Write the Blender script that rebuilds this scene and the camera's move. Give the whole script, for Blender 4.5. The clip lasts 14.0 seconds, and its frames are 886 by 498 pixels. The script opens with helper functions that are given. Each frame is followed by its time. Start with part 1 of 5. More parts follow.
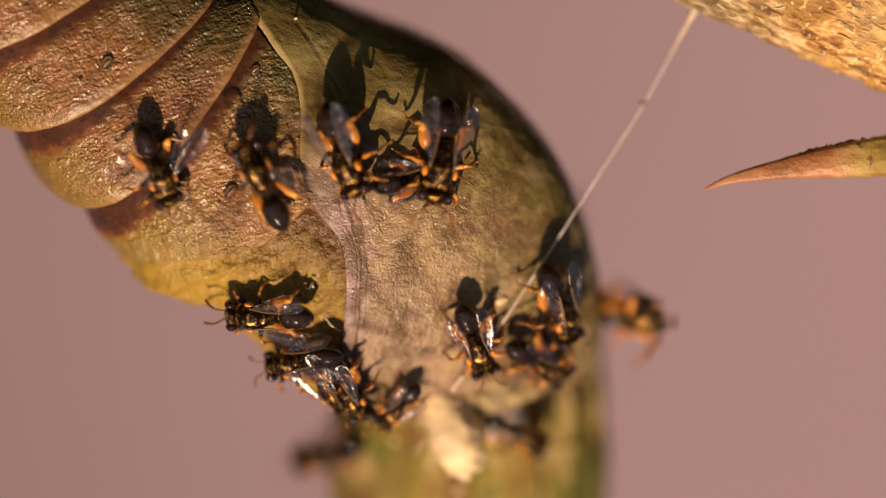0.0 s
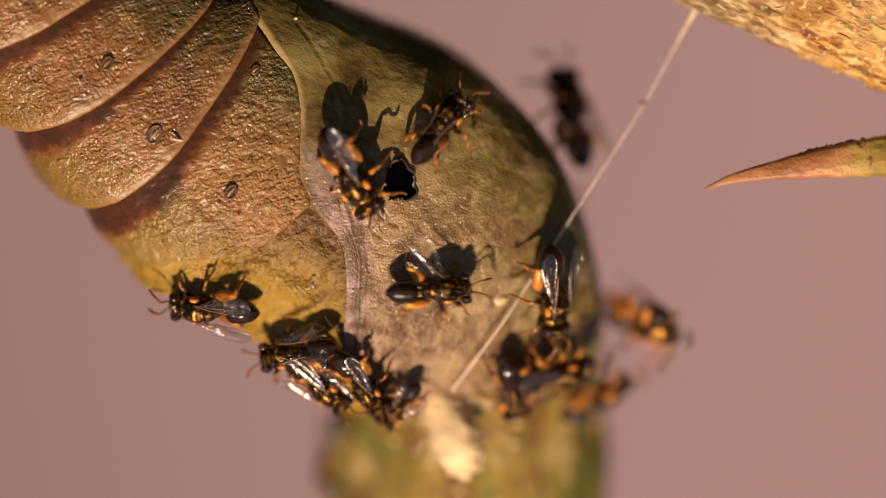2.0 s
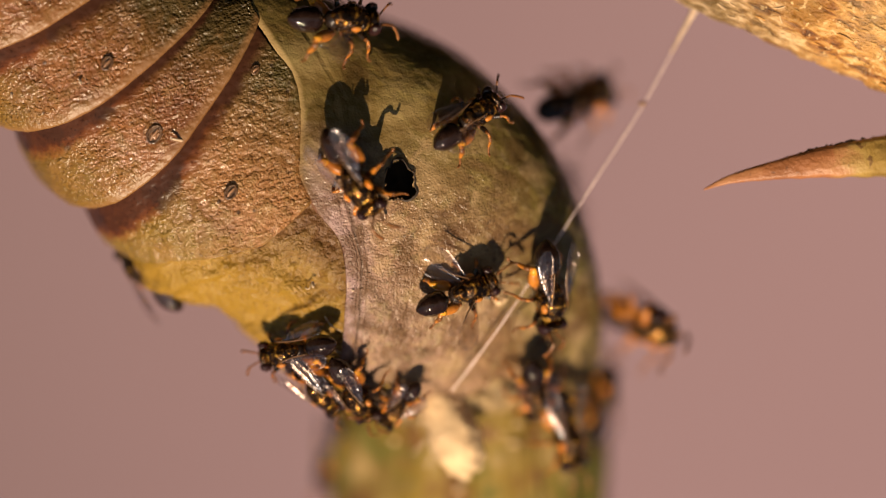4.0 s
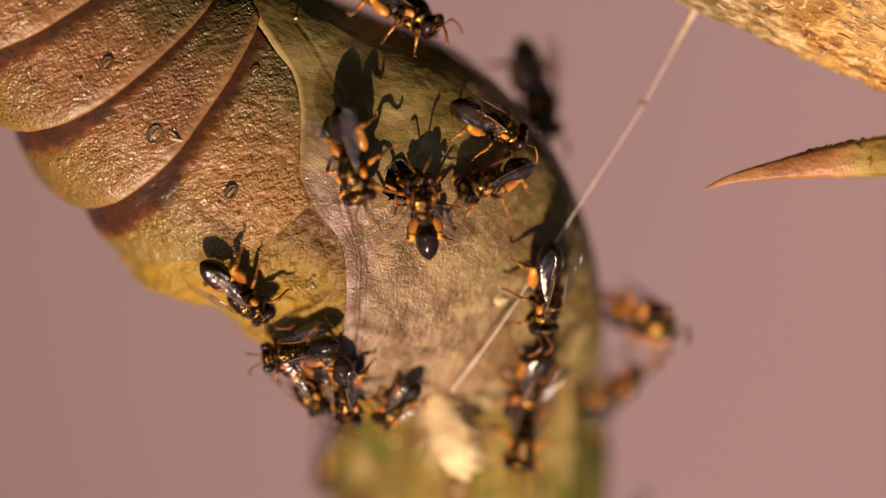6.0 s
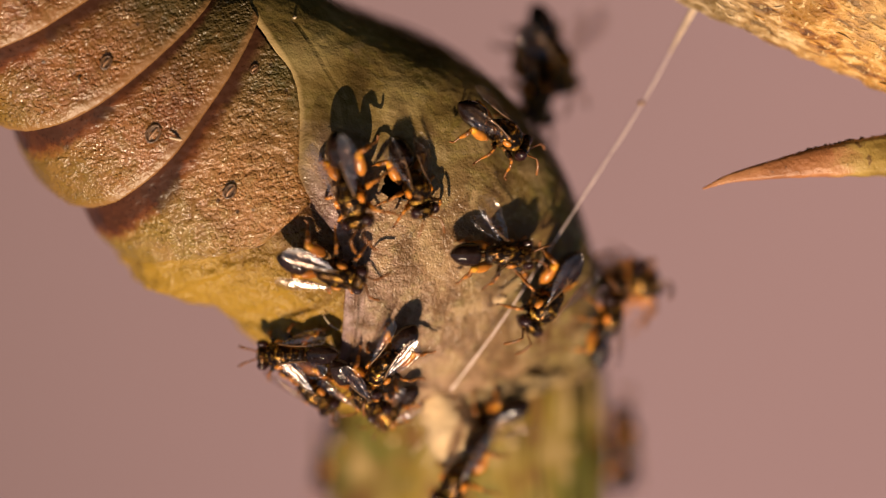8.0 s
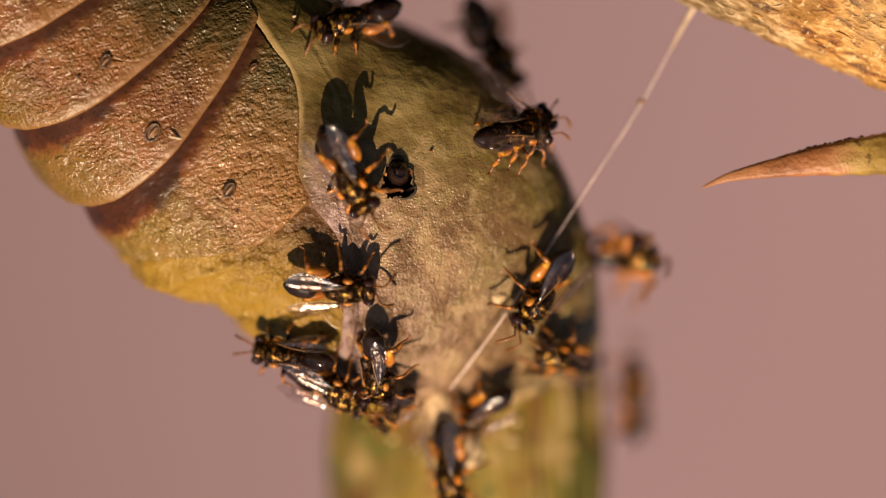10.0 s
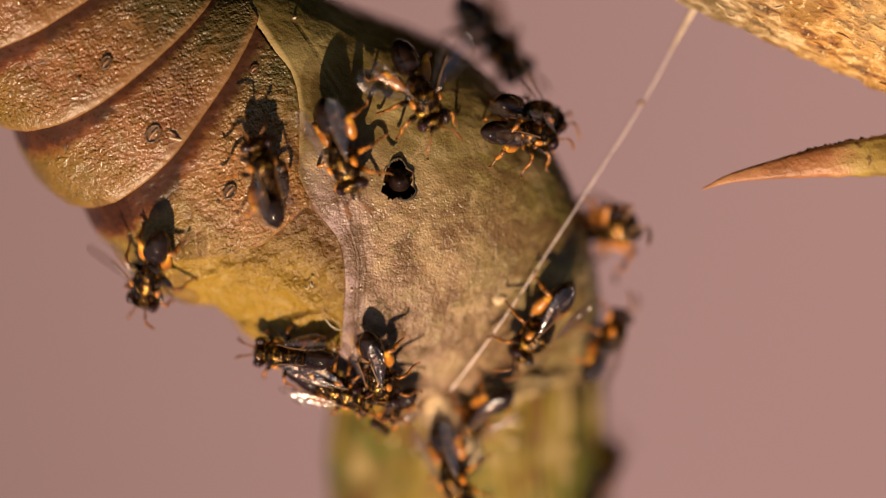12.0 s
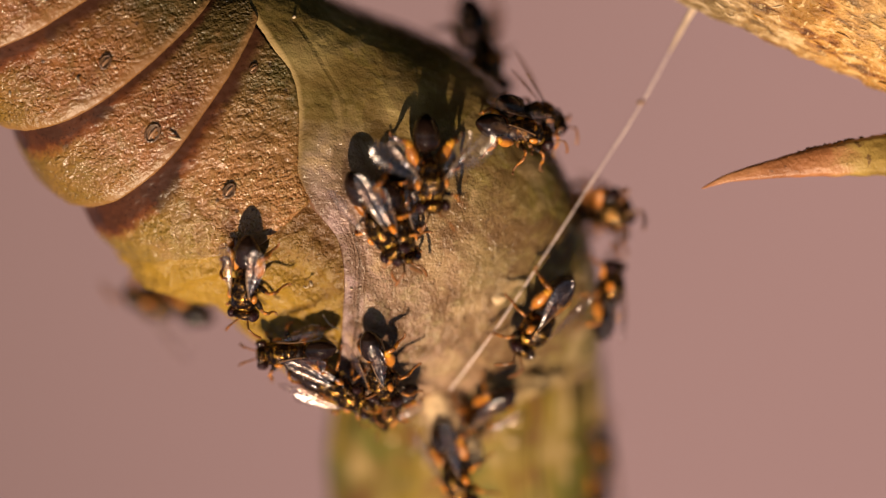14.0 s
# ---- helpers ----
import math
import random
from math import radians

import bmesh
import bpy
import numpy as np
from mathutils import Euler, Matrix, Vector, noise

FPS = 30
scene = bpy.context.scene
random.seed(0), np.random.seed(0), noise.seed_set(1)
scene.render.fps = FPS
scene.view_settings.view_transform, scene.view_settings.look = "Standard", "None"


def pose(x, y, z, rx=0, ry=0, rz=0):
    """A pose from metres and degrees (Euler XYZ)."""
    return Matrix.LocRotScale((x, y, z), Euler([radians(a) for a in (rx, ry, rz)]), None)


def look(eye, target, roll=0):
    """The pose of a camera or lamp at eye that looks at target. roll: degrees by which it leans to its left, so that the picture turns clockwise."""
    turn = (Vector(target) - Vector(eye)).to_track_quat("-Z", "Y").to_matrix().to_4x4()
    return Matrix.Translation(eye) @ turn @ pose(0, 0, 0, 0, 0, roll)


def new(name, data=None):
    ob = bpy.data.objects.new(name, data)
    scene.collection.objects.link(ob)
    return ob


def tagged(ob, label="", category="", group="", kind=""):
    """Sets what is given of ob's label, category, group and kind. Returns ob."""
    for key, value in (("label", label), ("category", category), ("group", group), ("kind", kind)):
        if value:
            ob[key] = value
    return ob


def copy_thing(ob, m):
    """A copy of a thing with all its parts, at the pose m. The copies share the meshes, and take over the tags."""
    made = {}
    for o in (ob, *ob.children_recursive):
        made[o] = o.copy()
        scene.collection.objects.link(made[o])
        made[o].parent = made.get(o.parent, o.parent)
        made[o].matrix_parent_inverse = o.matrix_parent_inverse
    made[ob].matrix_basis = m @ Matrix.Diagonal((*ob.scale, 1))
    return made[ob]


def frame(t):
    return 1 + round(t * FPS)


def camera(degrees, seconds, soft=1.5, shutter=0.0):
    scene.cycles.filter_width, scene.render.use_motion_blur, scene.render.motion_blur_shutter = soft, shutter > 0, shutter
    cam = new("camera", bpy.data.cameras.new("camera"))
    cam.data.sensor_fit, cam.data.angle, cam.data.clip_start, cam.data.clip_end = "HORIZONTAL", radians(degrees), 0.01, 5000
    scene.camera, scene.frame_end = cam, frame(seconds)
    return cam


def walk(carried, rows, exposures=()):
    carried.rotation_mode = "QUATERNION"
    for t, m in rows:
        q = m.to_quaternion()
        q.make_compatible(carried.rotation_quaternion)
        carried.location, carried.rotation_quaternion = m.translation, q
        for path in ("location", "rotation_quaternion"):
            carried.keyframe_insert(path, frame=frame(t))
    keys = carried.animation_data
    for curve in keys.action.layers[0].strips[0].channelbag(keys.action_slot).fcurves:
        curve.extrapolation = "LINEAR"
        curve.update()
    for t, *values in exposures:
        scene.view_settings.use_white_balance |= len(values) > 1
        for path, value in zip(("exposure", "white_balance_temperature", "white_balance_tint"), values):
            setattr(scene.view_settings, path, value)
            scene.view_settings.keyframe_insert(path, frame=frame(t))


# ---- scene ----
# A macro view of a butterfly pupa on a twig, with small parasitic wasps on it. Lengths below are in millimetres unless said otherwise.
MM = 0.001

# ---- camera ----
cam = camera(5.344, 14.0, soft=1.2, shutter=0.8)
EYE = (0.0, -0.303, 0.0)
# the stand settles by a few hundredths of a millimetre
SETTLE = ((0.0, 0.0, 0.0), (7.0, 0.0, 0.0), (7.5, 0.030, -0.030), (8.2, 0.034, -0.020), (10.5, 0.052, -0.072), (11.0, 0.052, -0.072), (11.5, 0.038, -0.030), (12.5, 0.036, -0.016), (13.0, 0.050, -0.050), (14.0, 0.052, -0.040))
walk(cam, [(t, look(EYE, (dx * MM, 0, dz * MM))) for t, dx, dz in SETTLE])
cam.data.dof.use_dof = True
cam.data.dof.focus_distance = 0.3003
cam.data.dof.aperture_fstop = 13.5

# ---- world and sun: the twig hangs head down, so the sky lies below and before it ----
world = bpy.data.worlds.new("world")
scene.world = world
world.use_nodes = True
wn, wl = world.node_tree.nodes, world.node_tree.links
sky = wn.new("ShaderNodeTexSky")
sky.sky_type, sky.sun_disc = "NISHITA", False
sky.sun_elevation, sky.sun_rotation = radians(46), radians(-28)
coords, turned = wn.new("ShaderNodeTexCoord"), wn.new("ShaderNodeMapping")
turned.inputs["Rotation"].default_value = (math.pi, 0, 0)
wl.new(coords.outputs["Generated"], turned.inputs["Vector"])
wl.new(turned.outputs["Vector"], sky.inputs["Vector"])
wl.new(sky.outputs["Color"], wn["Background"].inputs["Color"])
wn["Background"].inputs["Strength"].default_value = 0.030

sun = new("sun", bpy.data.lights.new("sun", "SUN"))
sun.data.energy, sun.data.angle, sun.data.color = 4.8, radians(0.6), (1.0, 0.765, 0.52)
sun.matrix_world = look((-0.10, -0.62, -0.775), (0, 0, 0))
scene.view_settings.exposure = 0.5


# ---- materials ----
def nodes_of(name):
    m = bpy.data.materials.new(name)
    m.use_nodes = True
    return m, m.node_tree.nodes, m.node_tree.links, m.node_tree.nodes["Principled BSDF"]


def noise_tex(n, l, scale, detail=4.0, source="Object", stretch=None, tilt=0.0):
    """A noise in the thing's own space; scale counts waves in a millimetre."""
    c = n.new("ShaderNodeTexCoord")
    t = n.new("ShaderNodeTexNoise")
    t.inputs["Scale"].default_value = scale * 1000 if source == "Object" else scale
    t.inputs["Detail"].default_value = detail
    if stretch:
        m = n.new("ShaderNodeMapping")
        m.vector_type = "TEXTURE"
        m.inputs["Scale"].default_value = tuple(1 / v for v in stretch)
        m.inputs["Rotation"].default_value = (0, radians(tilt), 0)
        l.new(c.outputs[source], m.inputs["Vector"])
        l.new(m.outputs["Vector"], t.inputs["Vector"])
    else:
        l.new(c.outputs[source], t.inputs["Vector"])
    return t


def ramp(n, l, source, stops, ease="LINEAR"):
    r = n.new("ShaderNodeValToRGB")
    r.color_ramp.interpolation = ease
    e = r.color_ramp.elements
    while len(e) < len(stops):
        e.new(0.5)
    for k, (at, colour) in enumerate(stops):
        e[k].position, e[k].color = at, (*colour, 1)
    l.new(source, r.inputs["Fac"])
    return r


def blend(n, l, fac, a, b, how="MIX"):
    m = n.new("ShaderNodeMix")
    m.data_type, m.blend_type = "RGBA", how
    for sock, v in ((m.inputs[0], fac), (m.inputs[6], a), (m.inputs[7], b)):
        if hasattr(v, "is_output"):
            l.new(v, sock)
        elif isinstance(v, tuple):
            sock.default_value = (*v, 1)
        else:
            sock.default_value = v
    return m.outputs[2]


def bumps(n, l, shader, layers):
    """Relief: layers of (height socket, strength, depth in mm)."""
    last = None
    for height, strength, deep in layers:
        b = n.new("ShaderNodeBump")
        b.inputs["Distance"].default_value = deep * MM
        if hasattr(strength, "is_output"):
            l.new(strength, b.inputs["Strength"])
        else:
            b.inputs["Strength"].default_value = strength
        l.new(height, b.inputs["Height"])
        if last:
            l.new(last.outputs["Normal"], b.inputs["Normal"])
        last = b
    l.new(last.outputs["Normal"], shader.inputs["Normal"])


def pebbles(n, l, scale, squash=(1.0, 1.0, 1.0)):
    """Rounded granules: one minus the distance from their middles."""
    c, m, t, inv = n.new("ShaderNodeTexCoord"), n.new("ShaderNodeMapping"), n.new("ShaderNodeTexVoronoi"), n.new("ShaderNodeMath")
    t.feature, t.inputs["Smoothness"].default_value = "SMOOTH_F1", 0.25
    t.inputs["Scale"].default_value = scale * 1000
    m.inputs["Scale"].default_value = squash
    l.new(c.outputs["Object"], m.inputs["Vector"])
    l.new(m.outputs["Vector"], t.inputs["Vector"])
    inv.operation, inv.inputs[0].default_value = "SUBTRACT", 1.0
    l.new(t.outputs["Distance"], inv.inputs[1])
    return inv.outputs["Value"]


def cuticle(name, tan, brown, green, dorsal, lip_colour=(0.24, 0.115, 0.036), belly_at=(0.42, 0.57), belly_shade_colour=(0.13, 0.092, 0.030), grit=1.0, folds=0.09, worn=0.3, shine=0.18, specular=0.6, back_at=(0.70, 0.90)):
    """Granular pupal skin; the UV map runs round the body (x) and along it (y): yellow-green along the back, browner on the flank."""
    m, n, l, p = nodes_of(name)
    big = noise_tex(n, l, 0.55, 5)
    mid = noise_tex(n, l, 2.6, 6)
    fine = noise_tex(n, l, 11.0, 2)
    grain = noise_tex(n, l, 6.0, 2, "Object", (0.28, 1.0, 1.0), -20)
    grain.inputs["Distortion"].default_value = 0.6
    c = blend(n, l, ramp(n, l, big.outputs["Fac"], [(0.42, (0, 0, 0)), (0.66, (1, 1, 1))]).outputs["Color"], tan, brown)
    c = blend(n, l, ramp(n, l, mid.outputs["Fac"], [(0.45, (0, 0, 0)), (0.75, (0.8, 0.8, 0.8))]).outputs["Color"], c, green)
    uv = n.new("ShaderNodeUVMap")
    split = n.new("ShaderNodeSeparateXYZ")
    l.new(uv.outputs["UV"], split.inputs["Vector"])
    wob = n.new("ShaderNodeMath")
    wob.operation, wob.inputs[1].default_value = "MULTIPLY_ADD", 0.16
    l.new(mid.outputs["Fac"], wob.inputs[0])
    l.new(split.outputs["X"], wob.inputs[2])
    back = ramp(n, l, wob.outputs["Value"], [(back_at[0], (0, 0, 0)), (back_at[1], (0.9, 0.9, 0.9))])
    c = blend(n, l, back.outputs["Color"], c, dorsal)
    # darker towards the belly: olive-brown skin with its shade painted into the colour
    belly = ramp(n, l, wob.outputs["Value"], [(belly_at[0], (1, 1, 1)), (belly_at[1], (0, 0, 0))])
    c = blend(n, l, belly.outputs["Color"], c, belly_shade_colour)
    # the folds between the rings are rust-brown with black blotches
    edge_ = n.new("ShaderNodeMath")
    edge_.operation, edge_.inputs[1].default_value = "MULTIPLY_ADD", 0.16
    l.new(mid.outputs["Fac"], edge_.inputs[0])
    slim, slimmer = n.new("ShaderNodeMapRange"), n.new("ShaderNodeMath")
    slim.inputs["From Min"].default_value, slim.inputs["From Max"].default_value = 0.78, 0.56
    slim.inputs["To Max"].default_value = 0.07
    l.new(wob.outputs["Value"], slim.inputs["Value"])
    slimmer.operation = "ADD"
    l.new(split.outputs["Y"], slimmer.inputs[0])
    l.new(slim.outputs["Result"], slimmer.inputs[1])
    l.new(slimmer.outputs["Value"], edge_.inputs[2])
    fold = ramp(n, l, edge_.outputs["Value"], [(0.29, (1, 1, 1)), (0.41, (0, 0, 0))])
    blot = ramp(n, l, noise_tex(n, l, 0.75, 3).outputs["Fac"], [(0.53, (0.23, 0.062, 0.016)), (0.59, (0.026, 0.013, 0.008))])
    # belly-side folds: dark brown skin, deepened in colour for the shade there
    deep_ = ramp(n, l, wob.outputs["Value"], [(0.54, (1, 1, 1)), (0.68, (0, 0, 0))])
    streaks = ramp(n, l, grain.outputs["Fac"], [(0.40, (0.45, 0.40, 0.36)), (0.60, (1, 1, 1))])
    under = blend(n, l, deep_.outputs["Color"], blot.outputs["Color"], (0.060, 0.023, 0.012))
    c = blend(n, l, fold.outputs["Color"], c, blend(n, l, 0.8, under, streaks.outputs["Color"], "MULTIPLY"))
    # dark brown band under each lip, the lip's shade painted in with it
    seam = ramp(n, l, edge_.outputs["Value"], [(0.26, (0.9, 0.9, 0.9)), (0.37, (0, 0, 0))])
    c = blend(n, l, seam.outputs["Color"], c, (0.050, 0.019, 0.011))
    specks = ramp(n, l, fine.outputs["Fac"], [(0.28, (0.5, 0.44, 0.38)), (0.42, (1, 1, 1))])
    c = blend(n, l, 1.0, c, specks.outputs["Color"], "MULTIPLY")
    # worn paler granules and sparse dark pores
    chalk = ramp(n, l, noise_tex(n, l, 1.3, 4).outputs["Fac"], [(0.52, (0, 0, 0)), (0.70, (worn, worn, worn))])
    grained = ramp(n, l, edge_.outputs["Value"], [(0.28, (0.06, 0.06, 0.06)), (0.42, (1, 1, 1))])
    c = blend(n, l, blend(n, l, 1.0, chalk.outputs["Color"], grained.outputs["Color"], "MULTIPLY"), c, (0.33, 0.165, 0.062))
    pores, at_ = n.new("ShaderNodeTexVoronoi"), n.new("ShaderNodeTexCoord")
    pores.inputs["Scale"].default_value = 1150
    l.new(at_.outputs["Object"], pores.inputs["Vector"])
    pore = ramp(n, l, pores.outputs["Distance"], [(0.05, (0.85, 0.85, 0.85)), (0.10, (0, 0, 0))])
    c = blend(n, l, pore.outputs["Color"], c, (0.035, 0.018, 0.010))
    gloss = ramp(n, l, split.outputs["Y"], [(0.30, (0.34, 0.34, 0.34)), (0.42, (shine, shine, shine)), (0.78, (shine, shine, shine)), (0.90, (0.46, 0.46, 0.46))])
    l.new(gloss.outputs["Color"], p.inputs["Roughness"])
    waxy = ramp(n, l, edge_.outputs["Value"], [(0.30, (0.18, 0.18, 0.18)), (0.42, (specular, specular, specular))])
    l.new(waxy.outputs["Color"], p.inputs["Specular IOR Level"])
    # granules on the swelling of each ring, smooth lips and folds
    lipped = ramp(n, l, split.outputs["Y"], [(0.80, (1, 1, 1)), (0.93, (0.3, 0.3, 0.3))])
    smooth_ = blend(n, l, 1.0, grained.outputs["Color"], lipped.outputs["Color"], "MULTIPLY")
    zones = ramp(n, l, noise_tex(n, l, 0.9, 3).outputs["Fac"], [(0.36, (0.18, 0.18, 0.18)), (0.62, (0.85, 0.85, 0.85))])
    rough_ = blend(n, l, 1.0, smooth_, zones.outputs["Color"], "MULTIPLY")
    bumps(n, l, p, [(mid.outputs["Fac"], smooth_, folds), (grain.outputs["Fac"], smooth_, 0.06 * grit), (pebbles(n, l, 8.0), rough_, 0.070 * grit), (pebbles(n, l, 15.0), rough_, 0.040 * grit), (fine.outputs["Fac"], smooth_, 0.035 * grit)])
    lip = ramp(n, l, split.outputs["Y"], [(0.86, (0, 0, 0)), (0.92, (0.6, 0.6, 0.6))])
    l.new(blend(n, l, lip.outputs["Color"], c, lip_colour), p.inputs["Base Color"])
    return m


def wing_skin():
    """The wing case: lilac-grey along its rim, tan in the middle, olive towards the belly, with veins and fine cross lines."""
    m, n, l, p = nodes_of("wing_case_skin")
    uv = n.new("ShaderNodeUVMap")
    split = n.new("ShaderNodeSeparateXYZ")
    l.new(uv.outputs["UV"], split.inputs["Vector"])
    big, mid, fine = noise_tex(n, l, 0.45, 5), noise_tex(n, l, 2.2, 6), noise_tex(n, l, 14.0, 1.5)
    wob = n.new("ShaderNodeMath")
    wob.operation, wob.inputs[1].default_value = "MULTIPLY_ADD", 0.22
    l.new(big.outputs["Fac"], wob.inputs[0])
    l.new(split.outputs["X"], wob.inputs[2])
    round_ = ramp(n, l, wob.outputs["Value"], [(0.24, (0.135, 0.105, 0.024)), (0.40, (0.20, 0.148, 0.036)), (0.50, (0.225, 0.156, 0.064)),
                                             (0.60, (0.275, 0.160, 0.086)), (0.72, (0.300, 0.180, 0.128)), (0.9, (0.28, 0.175, 0.130))])
    streak = noise_tex(n, l, 5.0, 4, "UV", (9.0, 0.8, 1.0))
    c = blend(n, l, ramp(n, l, streak.outputs["Fac"], [(0.45, (0, 0, 0)), (0.72, (0.35, 0.35, 0.35))]).outputs["Color"], round_.outputs["Color"], (0.085, 0.062, 0.040))
    c = blend(n, l, ramp(n, l, mid.outputs["Fac"], [(0.50, (0, 0, 0)), (0.70, (0.6, 0.6, 0.6))]).outputs["Color"], c, (0.21, 0.16, 0.055))
    blotch = noise_tex(n, l, 0.7, 5)
    c = blend(n, l, ramp(n, l, blotch.outputs["Fac"], [(0.50, (0, 0, 0)), (0.64, (0.55, 0.55, 0.55))]).outputs["Color"], c, (0.155, 0.075, 0.035))
    crease = noise_tex(n, l, 2.0, 3, "UV", (2.6, 1.1, 1.0), 0)
    crease.inputs["Distortion"].default_value = 0.8
    lines = ramp(n, l, crease.outputs["Fac"], [(0.455, (0, 0, 0)), (0.49, (0.2, 0.2, 0.2)), (0.53, (0, 0, 0))])
    c = blend(n, l, lines.outputs["Color"], c, (0.40, 0.28, 0.19))
    folds = ramp(n, l, crease.outputs["Fac"], [(0.54, (0, 0, 0)), (0.58, (0.25, 0.25, 0.25)), (0.63, (0, 0, 0))])
    c = blend(n, l, folds.outputs["Color"], c, (0.12, 0.062, 0.030))
    flecks = noise_tex(n, l, 4.5, 3)
    c = blend(n, l, ramp(n, l, flecks.outputs["Fac"], [(0.58, (0, 0, 0)), (0.68, (0.6, 0.6, 0.6))]).outputs["Color"], c, (0.34, 0.25, 0.13))
    pits = noise_tex(n, l, 6.5, 2)
    c = blend(n, l, ramp(n, l, pits.outputs["Fac"], [(0.30, (0.7, 0.7, 0.7)), (0.40, (0, 0, 0))]).outputs["Color"], c, (0.06, 0.035, 0.018))
    rimmed = ramp(n, l, split.outputs["Y"], [(0.03, (0.85, 0.85, 0.85)), (0.13, (0, 0, 0))])
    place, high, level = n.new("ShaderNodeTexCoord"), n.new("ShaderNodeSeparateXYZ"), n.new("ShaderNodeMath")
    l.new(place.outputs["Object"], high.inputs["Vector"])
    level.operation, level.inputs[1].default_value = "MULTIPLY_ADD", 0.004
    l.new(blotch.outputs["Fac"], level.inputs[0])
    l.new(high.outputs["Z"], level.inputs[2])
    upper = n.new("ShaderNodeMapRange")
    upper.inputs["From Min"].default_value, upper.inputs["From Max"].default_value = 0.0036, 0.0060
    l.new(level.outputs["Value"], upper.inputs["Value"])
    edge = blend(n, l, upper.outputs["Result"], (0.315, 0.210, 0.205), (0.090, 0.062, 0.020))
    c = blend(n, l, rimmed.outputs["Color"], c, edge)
    stain = noise_tex(n, l, 0.95, 6)
    stain.inputs["Distortion"].default_value = 0.7
    c = blend(n, l, ramp(n, l, stain.outputs["Fac"], [(0.48, (0, 0, 0)), (0.60, (0.75, 0.75, 0.75))]).outputs["Color"], c, (0.115, 0.060, 0.026))
    c = blend(n, l, ramp(n, l, stain.outputs["Fac"], [(0.34, (0.6, 0.6, 0.6)), (0.45, (0, 0, 0))]).outputs["Color"], c, (0.40, 0.265, 0.14))
    # cloudy olive and pale patches on the upper half
    clouds = noise_tex(n, l, 0.42, 3)
    murk = ramp(n, l, clouds.outputs["Fac"], [(0.38, (0.095, 0.070, 0.018)), (0.52, (0.175, 0.125, 0.036)), (0.64, (0.33, 0.25, 0.10))])
    c = blend(n, l, blend(n, l, 1.0, upper.outputs["Result"], (0.55, 0.55, 0.55), "MULTIPLY"), c, murk.outputs["Color"])
    lower = n.new("ShaderNodeMapRange")
    lower.inputs["From Min"].default_value, lower.inputs["From Max"].default_value = -0.0005, -0.0032
    l.new(level.outputs["Value"], lower.inputs["Value"])
    pale = ramp(n, l, clouds.outputs["Fac"], [(0.44, (0, 0, 0)), (0.62, (0.6, 0.6, 0.6))])
    c = blend(n, l, blend(n, l, 1.0, lower.outputs["Result"], pale.outputs["Color"], "MULTIPLY"), c, (0.43, 0.285, 0.17))
    groove = ramp(n, l, split.outputs["Y"], [(0.059, (0, 0, 0)), (0.064, (0.9, 0.9, 0.9)), (0.067, (0.9, 0.9, 0.9)), (0.073, (0, 0, 0))])
    faded = n.new("ShaderNodeInvert")
    l.new(upper.outputs["Result"], faded.inputs["Color"])
    c = blend(n, l, blend(n, l, 1.0, groove.outputs["Color"], faded.outputs["Color"], "MULTIPLY"), c, (0.11, 0.066, 0.045))
    lip = ramp(n, l, split.outputs["Y"], [(0.002, (1, 1, 1)), (0.007, (0, 0, 0))])
    c = blend(n, l, lip.outputs["Color"], c, blend(n, l, upper.outputs["Result"], (0.13, 0.055, 0.022), (0.36, 0.25, 0.11)))
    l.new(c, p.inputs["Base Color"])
    p.inputs["Roughness"].default_value, p.inputs["Specular IOR Level"].default_value = 0.24, 0.32
    rows = noise_tex(n, l, 6.0, 2, "UV", (5.0, 14.0, 1.0))
    zones = ramp(n, l, wob.outputs["Value"], [(0.42, (0.2, 0.2, 0.2)), (0.62, (0.5, 0.5, 0.5)), (0.72, (0.85, 0.85, 0.85))])
    calm = blend(n, l, upper.outputs["Result"], (1.0, 1.0, 1.0), (0.45, 0.45, 0.45))
    zone = blend(n, l, 1.0, zones.outputs["Color"], calm, "MULTIPLY")
    bumps(n, l, p, [(clouds.outputs["Fac"], 0.6, 0.35), (lines.outputs["Color"], 0.4, 0.04), (mid.outputs["Fac"], zone, 0.12), (streak.outputs["Fac"], zone, 0.06), (rows.outputs["Fac"], zone, 0.05), (pebbles(n, l, 13.0), zone, 0.03), (groove.outputs["Color"], 0.6, -0.05), (flecks.outputs["Fac"], zone, 0.09), (fine.outputs["Fac"], blend(n, l, 0.8, (0, 0, 0), calm), 0.055)])
    return m


def plain(name, colour, rough=0.5, vary=0.3, wave=3.0, bump=0.02, metal=0.0, coat=0.0):
    m, n, l, p = nodes_of(name)
    t, f = noise_tex(n, l, wave, 5), noise_tex(n, l, wave * 7, 3)
    dark = tuple(v * (1 - vary) for v in colour)
    light = tuple(min(1, v * (1 + vary)) for v in colour)
    l.new(ramp(n, l, t.outputs["Fac"], [(0.33, dark), (0.67, light)]).outputs["Color"], p.inputs["Base Color"])
    p.inputs["Roughness"].default_value, p.inputs["Metallic"].default_value = rough, metal
    p.inputs["Coat Weight"].default_value = coat
    bumps(n, l, p, [(t.outputs["Fac"], 0.5, bump * 2), (f.outputs["Fac"], 0.6, bump)])
    return m


